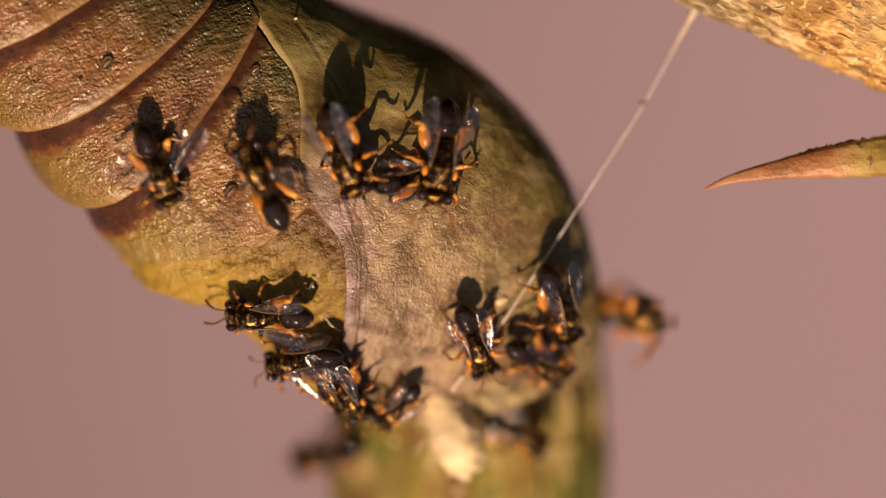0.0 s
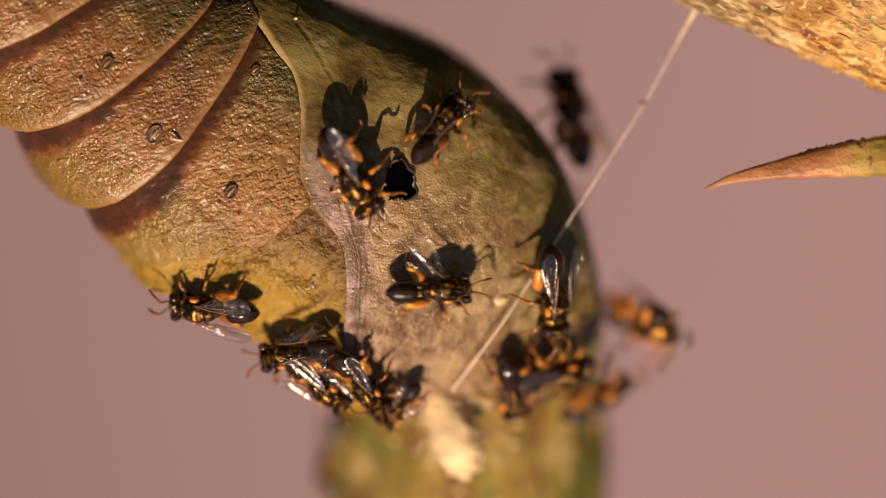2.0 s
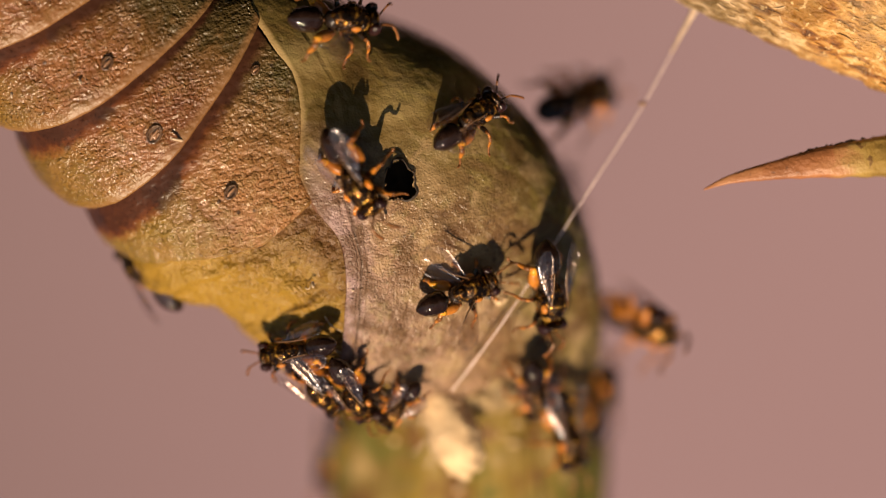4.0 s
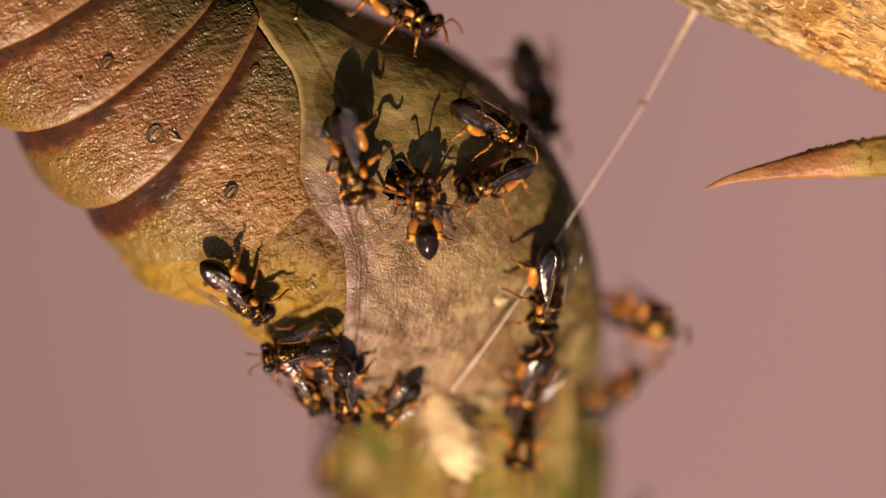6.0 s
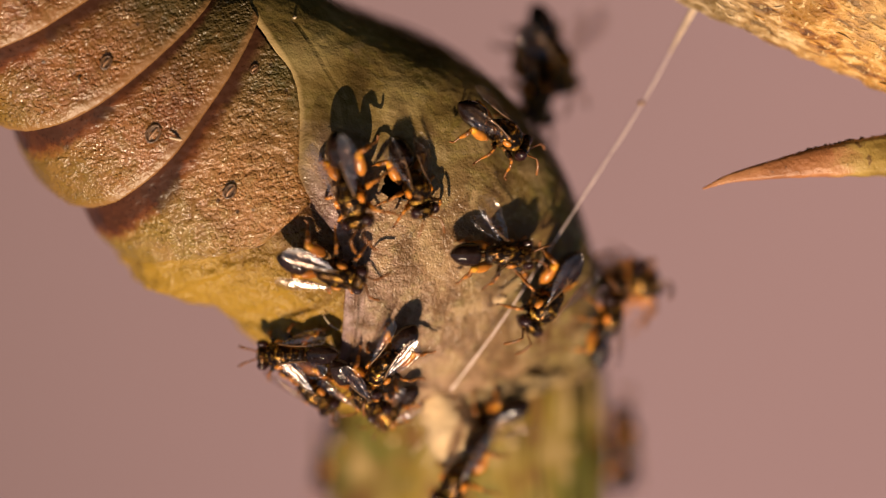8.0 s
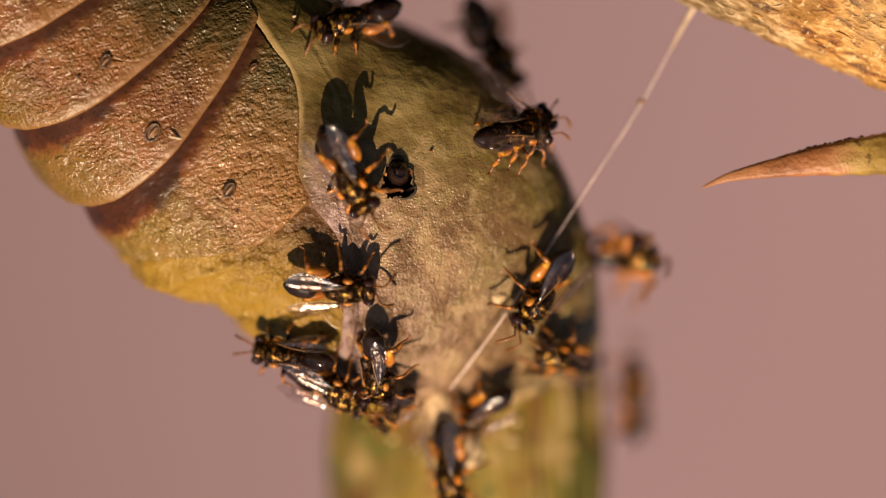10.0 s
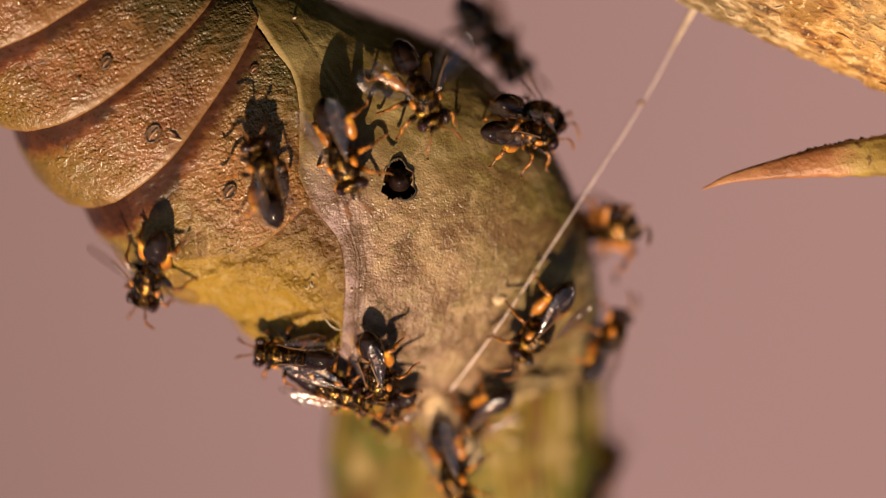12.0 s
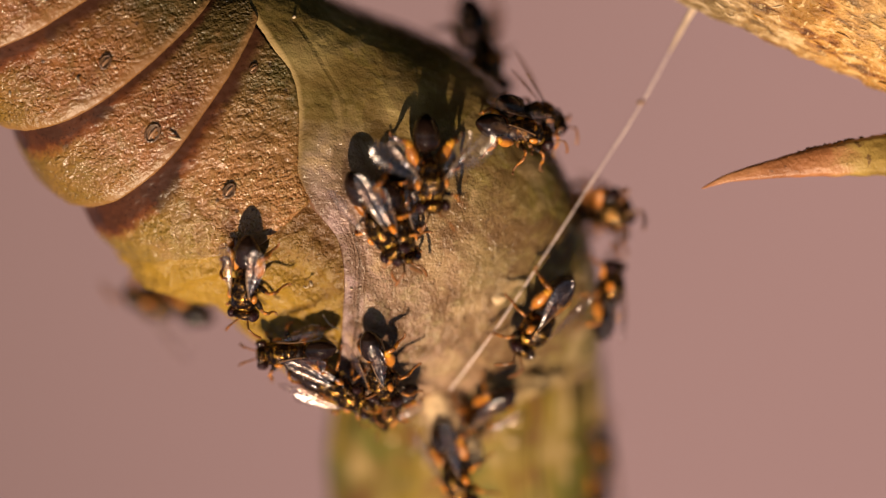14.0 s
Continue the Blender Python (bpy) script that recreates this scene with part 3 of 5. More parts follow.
for k, (a, b) in enumerate(((0.0, 1.0), (1.0, 2.0), (2.0, 2.88), (2.88, 4.02), (4.02, 5.0), (5.0, 6.9))):
    if k == 5:
        v, phi = np.meshgrid(np.linspace(0, 1, 110), np.linspace(-180, 180, 440), indexing="ij")
        BACK, ENDS = [-180, -150, 80, 98, 116, 130, 147, 180], [5.7, 6.6, 6.6, 6.46, 6.40, 6.16, 5.86, 5.7]
        last = np.interp(phi, BACK, ENDS)
        us = a - 0.16 + v * (last - a + 0.16)
        points, uvs = skin_patch(us, phi, (np.interp(v, [0, 0.06, 0.14, 0.35, 0.6, 0.9, 0.955, 0.985, 1], [0.925, 0.935, 0.955, 0.988, 1.0, 1.008, 1.010, 0.995, 0.93]) + knuckle(v, phi, 0.028)) * tuck(us, phi), 0.06, 5.5,
                                 lambda u, f: (f / 180 % 2, 0.9 if f > 108 and np.interp(f, BACK, ENDS) - u < 0.05 else min(0.72, (u - 4.94) / 1.3)))
        bm, vs = sheet(points)
        with_uv(bm, vs, uvs)
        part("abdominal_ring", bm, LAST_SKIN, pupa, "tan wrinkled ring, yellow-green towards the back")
    else:
        abdominal_ring(a, b, k * 3.7)

# wing case: its rim runs slantwise from the belly to the back
HOLE_U, HOLE_PHI = 7.08, 81.0
hole_at = Vector(loft(HOLE_U, HOLE_PHI, 1.0))
phis = np.linspace(-150, 139, 430)
rim = np.interp(phis, [r[0] for r in RIM], [r[1] for r in RIM])
w = np.linspace(0, 1, 240) ** 1.15
us = rim[None, :] + w[:, None] * (13.98 - rim[None, :])
phi = np.broadcast_to(phis[None, :], us.shape).copy()
# a raised rim, a groove beside it and a second vein
lift = np.interp(w, [0, 0.006, 0.025, 0.047, 0.053, 0.06, 0.085, 0.092, 0.1, 0.3, 1.0], [0.970, 1.004, 1.012, 1.006, 0.992, 1.006, 1.003, 0.995, 1.002, 1.0, 0.985])
lift = lift[:, None] + 0.0 * us
# towards the belly the groove and the vein run out
faint = np.clip((phi - 52) / 24, 0.1, 1)
lift = np.where(w[:, None] > 0.01, 1.004 + (lift - 1.004) * faint, lift)
edge = np.clip((139 - phi) / 6, 0, 1)
lift = 0.968 + (lift - 0.968) * edge
points, uvs = skin_patch(us, phi, lift, 0.035, 2.2, lambda u, f: (f / 180, u / 6))
uvs = [[(uv[0], float(w[i])) for uv in row] for i, row in enumerate(uvs)]
bm, vs = sheet(points)
with_uv(bm, vs, uvs)
random.seed(4)
ragged = [0.60 + random.uniform(-0.13, 0.11) for _ in range(26)]


def in_hole(p):
    d = p - hole_at
    a = (math.atan2(d.z * 1.0, d.x * 1.12) / math.tau % 1) * 26
    r = ragged[int(a) % 26] * (1 - a % 1) + ragged[(int(a) + 1) % 26] * (a % 1)
    return math.hypot(d.x * 1.12, d.z) < r and d.y < 1.5


bmesh.ops.delete(bm, geom=[f for f in bm.faces if in_hole(f.calc_center_median())], context="FACES")
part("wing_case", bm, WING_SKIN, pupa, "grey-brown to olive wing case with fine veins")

# thorax under the wing case
us, phi = np.meshgrid(np.linspace(5.5, 13.98, 170), np.linspace(-180, 180, 300), indexing="ij")
# a blunt ridge behind the last ring, forking towards the head
ridge = 0.030 * np.exp(-((us - np.interp(phi, BACK, ENDS) - 0.30) / 0.10) ** 2) * np.clip((phi - 112) / 12, 0, 1)
ridge = ridge + 0.034 * np.exp(-((phi - 131) / 3.0) ** 2) * np.clip((us - 6.5) / 0.2, 0, 1) * np.clip((7.9 - us) / 0.5, 0, 1)
points, uvs = skin_patch(us, phi, ridge + np.interp(us, [5.5, 6.3, 8.4, 9.0], [0.93, 0.955, 0.958, 0.968]) + np.clip((np.abs(phi) - 132) / 30, 0, 1) * np.interp(us, [5.5, 5.8, 6.6, 7.3, 8.4, 9.2], [0, 0.11, 0.125, 0.085, 0.05, 0]), 0.18, 9.1, lambda u, f: (f / 180 % 2, 0.6))
bm, vs = sheet(points)
with_uv(bm, vs, uvs)
bmesh.ops.delete(bm, geom=[f for f in bm.faces if in_hole(hole_at + (f.calc_center_median() - hole_at) * 0.8)], context="FACES")
part("thorax", bm, THORAX_SKIN, pupa, "yellow-green lumpy thorax")

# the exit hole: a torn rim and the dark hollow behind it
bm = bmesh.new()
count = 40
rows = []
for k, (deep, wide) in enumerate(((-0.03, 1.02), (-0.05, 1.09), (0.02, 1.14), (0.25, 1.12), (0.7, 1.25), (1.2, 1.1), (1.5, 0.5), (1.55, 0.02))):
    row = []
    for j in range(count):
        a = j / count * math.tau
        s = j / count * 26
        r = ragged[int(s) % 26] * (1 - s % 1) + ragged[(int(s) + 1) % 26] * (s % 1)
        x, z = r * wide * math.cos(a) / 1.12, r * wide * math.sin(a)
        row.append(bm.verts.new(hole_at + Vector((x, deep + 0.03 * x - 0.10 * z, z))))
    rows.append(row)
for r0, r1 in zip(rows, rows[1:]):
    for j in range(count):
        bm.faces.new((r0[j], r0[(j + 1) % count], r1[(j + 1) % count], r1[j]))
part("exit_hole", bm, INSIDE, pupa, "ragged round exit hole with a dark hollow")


def skin_frame(u, phi, swell=1.0):
    """Place, outward way and headward way on the hull."""
    p, q, r = Vector(loft(u, phi, swell)), Vector(loft(u + 0.05, phi, swell)), Vector(loft(u, phi + 1, swell))
    n = (q - p).cross(r - p).normalized()
    if n.dot(p - Vector(loft(u, 90.0, 0.0))) < 0:
        n = -n
    return p, n, (q - p).normalized()


# spiracles: dark ovals with a raised rim and a paler slit
for u, f, size in ((3.64, 91.5, 0.22), (4.68, 103.5, 0.30), (5.70, 104.5, 0.24), (5.22, 68.0, 0.14)):
    p, n, t = skin_frame(u, f, 1.012 if u < 5 else float(np.interp(u, [5.0, 5.4, 5.7], [0.945, 0.985, 1.003])))
    long_ = (Vector((0.5, 0, 0.86)) - n * n.dot(Vector((0.5, 0, 0.86)))).normalized()
    wide_ = n.cross(long_)
    bm = bmesh.new()
    loop = [p + n * 0.02 + (long_ * math.cos(k * math.tau / 28) + wide_ * math.sin(k * math.tau / 28) * 0.66) * size for k in range(29)]
    tube(bm, loop, [0.045 + 0.012 * math.sin(k * 2.3) for k in range(29)], 6, False)
    middle_ = bm.verts.new(p + n * 0.0)
    disc = [bm.verts.new(q) for q in loop[:-1]]
    for k in range(28):
        bm.faces.new((middle_, disc[k], disc[(k + 1) % 28]))
    spiracle = part("spiracle", bm, HORN, pupa, "dark oval spiracle with a raised rim")
    bm = bmesh.new()
    tube(bm, [p + n * 0.05 + long_ * size * 0.8 * (k / 4 - 1) + wide_ * 0.02 * math.sin(k * 0.7) for k in range(9)], [0.02, 0.035, 0.045, 0.05, 0.05, 0.05, 0.045, 0.035, 0.02], 6)
    part("slit", bm, SLIT, spiracle, "pale slit")

# a few stiff pale bristles
for u, f, long_, lean in ((3.60, 102.5, 0.42, 0.2), (4.98, 100, 0.55, -0.9), (3.38, 133, 0.3, 0.3), (5.36, 38, 0.2, 0.1), (7.68, 112, 0.14, 0.1), (7.16, 122, 0.2, 0.4)):
    p, n, t = skin_frame(u, f, 1.008)
    tip = p + (n * 0.5 + t * lean + Vector((0, 0, -0.3))) * long_
    bm = bmesh.new()
    tube(bm, curve([p - n * 0.05, (p + tip) / 2 + n * 0.02, tip], 4), [0.05, 0.05, 0.05, 0.048, 0.045, 0.042, 0.038, 0.03, 0.02], 6)
    part("bristle", bm, BRISTLE, pupa)

# fine hairs: a curled one and two straight ones beside the wing rim
for u, f, turn_, long_ in ((7.16, 126, 2.6, 0.26), (7.75, 128, 0.5, 0.9), (8.2, 133, 0.4, 0.8)):
    p, n, t = skin_frame(u, f, 0.985)
    s_ = n.cross(t)
    bm = bmesh.new()
    tube(bm, [p + n * (0.05 + 0.10 * math.sin(k / 10 * 3.1)) + (t * math.sin(k / 10 * turn_) + s_ * (1 - math.cos(k / 10 * turn_))) * long_ / max(turn_, 0.6) for k in range(11)], [0.022] * 8 + [0.018, 0.014, 0.008], 6)
    part("hair", bm, BRISTLE, pupa)

# ---- the green twig that carries it ----
TWIG = [(0.850, 7.500, -13.104), (0.850, 7.300, -9.401), (0.831, 7.150, -6.628), (0.812, 7.100, -4.596), (0.573, 7.600, -2.200), (0.111, 8.600, 0.204)]
twig = tagged(new("green_twig"), "thick yellow-green twig with fine long ridges", "twig")
run = curve(TWIG, 8)
points = []
for i, p in enumerate(run):
    row = []
    for j in range(72):
        a = j / 72 * math.tau
        r = 4.46 * (1 + 0.012 * math.sin(a * 11) + 0.01 * math.sin(a * 23 + 1)) + 0.16 * noise.noise(Vector((math.cos(a) * 2, math.sin(a) * 2, i * 0.16)))
        row.append(p + Vector((math.cos(a), -math.sin(a), 0)) * r)
    points.append(row)
bm, vs = sheet(points, True)
bm.faces.new(vs[0])
bm.faces.new(vs[-1])
part("stem", bm, TWIG_SKIN, twig)
random.seed(21)
for k in range(9):
    a = radians(25 + k * 17 + random.uniform(-5, 5))
    bm = bmesh.new()
    tube(bm, [q + Vector((math.cos(a + 0.02 * math.sin(i_ * 0.5)), -math.sin(a), 0)) * 4.44 for i_, q in enumerate(run[:30])], 0.13, 8)
    part("ridge", bm, TWIG_SKIN, twig)
for k in range(16):
    a, q = radians(random.uniform(30, 150)), run[random.randrange(4, 26)]
    bm = bmesh.new()
    blob(bm, q + Vector((math.cos(a), -math.sin(a), 0)) * 4.50 + Vector((0, 0, random.uniform(-0.6, 0.6))), (random.uniform(0.10, 0.24), 0.12, 0.10), 0.3, k * 1.0, 8, 10)
    part("lenticel", bm, PAD, twig, "pale cork speck")

# pale silk pad between pupa and twig, and the thin mat of silk round it
bm = bmesh.new()
blob(bm, (0, 0, 0), (1.85, 0.85, 0.92), 0.20, 3.0, 24, 32, lambda x: 0.85 + 0.25 * x)
bmesh.ops.transform(bm, matrix=Matrix.Translation((0.150, 0.900, -5.500)) @ Matrix.Rotation(radians(66), 4, "Y"), verts=bm.verts)
silk_pad = tagged(new("silk_pad"), "pale cream silk pad on the green twig", "silk")
part("pad", bm, PAD, silk_pad)
random.seed(5)
middle = Vector((0.150, 0.900, -5.500))
for k in range(10):
    a = random.uniform(0, math.tau)
    way = Vector((math.cos(a), 0, math.sin(a)))
    start = middle + way * random.uniform(0.3, 0.9) + Vector((0, -0.75, 0))
    stop = middle + way * random.uniform(1.0, 1.7) + Vector((0, random.uniform(0.6, 0.9), 0))
    bm = bmesh.new()
    tube(bm, curve([start, (start + stop) / 2 + Vector((random.uniform(-0.2, 0.2), -0.25, random.uniform(-0.2, 0.2))), stop], 5), random.uniform(0.015, 0.025), 6)
    part("strand", bm, ANCHOR, silk_pad, "fine cream silk strand")
bm = bmesh.new()
blob(bm, (0, 0, 0), (2.7, 1.2, 0.8), 0.55, 5.0, 28, 36)
bmesh.ops.transform(bm, matrix=Matrix.Translation((0.744, 1.900, -4.519)) @ Matrix.Rotation(radians(-8), 4, "Y"), verts=bm.verts)
tagged(part("silk_mat", bm, MAT), "thin tan mat of silk between pupa and twig", "silk")

# a small pale flake by the girdle
bm = bmesh.new()
blob(bm, (1.832, -1.120, -1.600), (0.27, 0.14, 0.20), 0.5, 7.0, 10, 14)
tagged(part("flake", bm, PAD), "small cream flake stuck on the pupa", "flake")

# ---- the girdle thread with its anchor ----
girdle = tagged(new("silk_girdle"), "thin pale silk thread tied from the bark to the pupa", "thread")
bm = bmesh.new()
path = curve([(7.967, -0.200, 7.552), (6.408, -0.600, 4.644), (4.783, -0.900, 2.086), (3.198, -1.200, -0.377), (1.724, -1.250, -2.586), (0.288, -0.500, -4.519)], 6)
tube(bm, path, [0.028 + 0.006 * math.sin(i * 1.7) for i in range(len(path))], 8)
part("thread", bm, SILK, girdle)
bm = bmesh.new()
tube(bm, curve([(8.402, -0.100, 8.312), (8.039, -0.200, 7.660), (7.604, -0.300, 6.865), (7.277, -0.400, 6.250)], 5), [0.36 - 0.325 * (k / 15) ** 0.28 for k in range(16)], 10)
part("anchor", bm, ANCHOR, girdle, "frayed cream silk anchor")
bm = bmesh.new()
blob(bm, (6.372, -0.620, 4.626), (0.14, 0.08, 0.075), 0.3, 1.0, 8, 10)
part("knot", bm, SLIT, girdle)

# ---- the ochre branch with its thorn ----
branch = tagged(new("bark_branch"), "ochre branch with torn fibrous bark and one thorn", "branch")
BRANCH = [(5.677, -1.200, 13.419), (9.054, -1.200, 11.946), (12.449, -1.200, 10.455), (15.845, -1.200, 8.982), (19.150, -1.200, 6.844), (21.126, -1.200, 3.252), (21.665, -1.200, -0.701)]
run = curve(BRANCH, 24)
points = []
for i, p in enumerate(run):
    ahead = (run[min(i + 1, len(run) - 1)] - run[max(i - 1, 0)]).normalized()
    side = ahead.cross(Vector((0, 1, 0))).normalized()
    row = []
    for j in range(260):
        a = j / 260 * math.tau
        out = side * math.cos(a) + Vector((0, -0.5, 0)) * math.sin(a)
        ridge = noise.noise(Vector((math.cos(a) * 7, math.sin(a) * 7, i * 0.16)))
        fine = noise.noise(Vector((math.cos(a) * 30, math.sin(a) * 30, i * 0.2)))
        spot = p + out * 4.35
        crumb = noise.noise(Vector((spot.x * 1.3, spot.y * 2.0, spot.z * 2.0))) + 0.7 * noise.noise(spot * 4.1)
        row.append(p + out * (4.36 + 0.10 * ridge + 0.09 * abs(fine) + 0.07 * crumb))
    points.append(row)
bm, vs = sheet(points, True)
bm.faces.new(vs[0])
bm.faces.new(vs[-1])
part("bark", bm, BARK, branch)
random.seed(11)
for k in range(70):
    i, j = random.randrange(4, 46), random.randrange(2, 118)
    p = points[i][j]
    q = points[i + random.randrange(2, 6)][(j + random.randrange(-5, 6)) % 260]
    out = (p - run[i]).normalized()
    bm = bmesh.new()
    r = random.uniform(0.02, 0.05)
    tube(bm, curve([p - out * 0.04, (p + q) / 2 + out * 0.03, q - out * 0.04], 4), [r * math.sin(0.25 + 2.6 * c / 8) for c in range(9)], 5)
    part("fibre", bm, PAD, branch, "cream silk strand")
for k in range(60):
    i, j = random.randrange(40, 92), random.randrange(2, 118)
    p, ahead = points[i][j], (points[i + 1][j] - points[i][j]).normalized()
    out = (p - run[i]).normalized()
    side = out.cross(ahead).normalized()
    out = ahead.cross(side)
    bm = bmesh.new()
    blob(bm, (0, 0, 0), (random.uniform(0.12, 0.42), random.uniform(0.05, 0.13), random.uniform(0.025, 0.045)), 0.5, k * 1.7, 7, 10)
    turn_ = Matrix((ahead, side, out)).transposed().to_4x4() @ Matrix.Rotation(random.uniform(-0.5, 0.5), 4, "Z") @ Matrix.Rotation(random.uniform(-0.12, 0.12), 4, "Y")
    bmesh.ops.transform(bm, matrix=Matrix.Translation(p - out * 0.02) @ turn_, verts=bm.verts)
    part("flake", bm, FLAKE, branch)

THORN = [(8.260, -2.000, 1.881), (9.066, -2.000, 2.204), (10.141, -2.000, 2.437), (11.395, -2.000, 2.652), (12.649, -2.000, 2.813), (14.101, -1.600, 2.942), (16.128, -0.600, 3.042), (18.192, 0.800, 3.128)]
run = curve(THORN, 8)
thick = [0.02, 0.14, 0.26, 0.41, 0.55, 0.66, 0.85, 1.2]
points = []
for i, p in enumerate(run):
    f = i / 8
    r0 = float(np.interp(f, range(8), thick))
    row = []
    for j in range(40):
        a = j / 40 * math.tau
        r = r0 * (1 + 0.09 * noise.noise(Vector((math.cos(a) * 2, math.sin(a) * 2, i * 0.4))))
        row.append(p + Vector((0.0, -math.copysign(abs(math.sin(a)) ** 0.55, math.sin(a)) * 0.75, math.copysign(abs(math.cos(a)) ** 0.85, math.cos(a)))) * r)
    points.append(row)
bm, vs = sheet(points[:37], True)
bm.faces.new(vs[0])
random.seed(8)
crusts = []
for k in range(22):
    i = random.randrange(24, 46)
    a = random.uniform(-0.5, 0.35)
    r0 = float(np.interp(i / 8, range(8), thick))
    crust = bmesh.new()
    blob(crust, run[i] + Vector((0, -abs(math.sin(a)) * r0 * 0.7, math.cos(a) * r0)), (random.uniform(0.06, 0.16), 0.07, random.uniform(0.03, 0.06)), 0.5, k * 1.1, 7, 9)
    crusts.append(crust)
thorn = part("thorn", bm, THORN_SKIN, branch, "sharp red-brown thorn")
bm, vs = sheet(points[36:], True)
part("thorn_base", bm, THORN_SKIN, branch, "yellow-green base of the thorn")
for crust in crusts:
    part("scab", crust, HORN, thorn, "dark corky scab")


# ---- the wasps ----
def leg_parts(root, side, hip, knee, foot, thick, dark):
    """leg (the femur) > trochanter, femur_tip, tibia, tibia_band, tarsus; the femur turns about the hip."""
    hip, knee, foot = (Vector((p[0], p[1] * side, p[2])) for p in (hip, knee, foot))
    bm = bmesh.new()
    d = knee - hip
    sag = Vector((0, 0, -0.35 * max(0.0, thick - 0.08)))
    steps = [hip + d * (k / 10) + sag * math.sin(k / 10 * math.pi) for k in range(11)]
    tube(bm, [p - hip for p in steps], [thick * v for v in (0.42, 0.74, 0.95, 1.06, 1.10, 1.08, 1.02, 0.92, 0.78, 0.6, 0.42)], 12)
    leg = part("leg", bm, dark, root)
    leg.location = hip * MM
    bm = bmesh.new()
    blob(bm, d.normalized() * -0.02, (0.085, 0.085, 0.085), 0.1, 1.0, 8, 10)
    part("trochanter", bm, TAWNY, leg)
    bm = bmesh.new()
    tube(bm, [p - hip for p in steps[8:]] + [knee - hip + d.normalized() * 0.04], [thick * v for v in (0.83, 0.67, 0.50, 0.3)], 10)
    part("femur_tip", bm, YELLOW if thick > 0.1 else (AMBER if dark == AMBER else TAWNY), leg, "yellow knee")
    bm = bmesh.new()
    ankle = knee + (foot - knee) * 0.66
    bow = (knee + ankle) / 2 - hip + Vector((0.02, 0.05 * side, 0.04 + 0.5 * max(0.0, thick - 0.08)))
    shin = curve([knee - hip, bow, ankle - hip], 5)
    girth = [thick * 0.26 + 0.016, thick * 0.27 + 0.018, thick * 0.30 + 0.020, thick * 0.33 + 0.020, thick * 0.34 + 0.020, thick * 0.34 + 0.020, thick * 0.34 + 0.020, thick * 0.33 + 0.018, thick * 0.31 + 0.016, thick * 0.27 + 0.016, 0.036]
    tube(bm, shin, girth, 8)
    part("tibia", bm, AMBER, leg)
    bm = bmesh.new()
    tube(bm, shin[3:7], [g * 1.06 for g in girth[3:7]], 8)
    part("tibia_band", bm, TAWNY, leg, "dark band")
    bm = bmesh.new()
    toe = foot + Vector(((foot.x - hip.x) * 0.18, (foot.y - hip.y) * 0.16, 0.02))
    tube(bm, curve([ankle - hip, foot - hip, toe - hip], 4), [0.034, 0.04, 0.03, 0.038, 0.03, 0.036, 0.028, 0.03, 0.012], 6)
    part("tarsus", bm, TAWNY, leg)
    return leg


def wing(root, name, side, base, tip, wide, veins):
    """A thin clear paddle with a few veins."""
    base, tip = Vector((base[0], base[1] * side, base[2])), Vector((tip[0], tip[1] * side, tip[2]))
    d = tip - base
    across = Vector((-d.y, d.x, 0.25 * side * d.length)).normalized() * side
    across = (across - d.normalized() * across.dot(d.normalized())).normalized()
    up = d.cross(across).normalized()
    bm = bmesh.new()
    prof = [(0, 0.04, 0.03), (0.15, 0.10, 0.12), (0.35, 0.17, 0.36), (0.55, 0.22, 0.52), (0.75, 0.24, 0.58), (0.9, 0.17, 0.46), (0.97, 0.06, 0.28), (1.0, -0.05, 0.1)]
    layers = []
    for off in (0.006, -0.006):
        grid = []
        for f, a, b in prof:
            grid.append([bm.verts.new(base + d * f + across * wide * (a + (-b - a) * s / 6) + up * (off + 0.05 * math.sin(f * 3) * math.sin(s * 1.3))) for s in range(7)])
        layers.append(grid)
        for r0, r1 in zip(grid, grid[1:]):
            for s in range(6):
                bm.faces.new((r0[s], r0[s + 1], r1[s + 1], r1[s]))
    for s in (0, 6):
        for i in range(len(prof) - 1):
            bm.faces.new((layers[0][i][s], layers[0][i + 1][s], layers[1][i + 1][s], layers[1][i][s]))
    for i in (0, len(prof) - 1):
        for s in range(6):
            bm.faces.new((layers[0][i][s], layers[0][i][s + 1], layers[1][i][s + 1], layers[1][i][s]))
    w_ = part(name, bm, MEMBRANE, root, "clear glossy wing")
    if veins:
        bm = bmesh.new()
        tube(bm, curve([base, base + d * 0.3 + across * wide * 0.15, base + d * 0.58 + across * wide * 0.21], 4), [0.022] * 5 + [0.018] * 4, 5)
        tube(bm, curve([base + d * 0.46 + across * wide * 0.2, base + d * 0.56 + across * wide * 0.02], 3), 0.014, 5)
        part("vein", bm, VEIN, w_)
    return w_


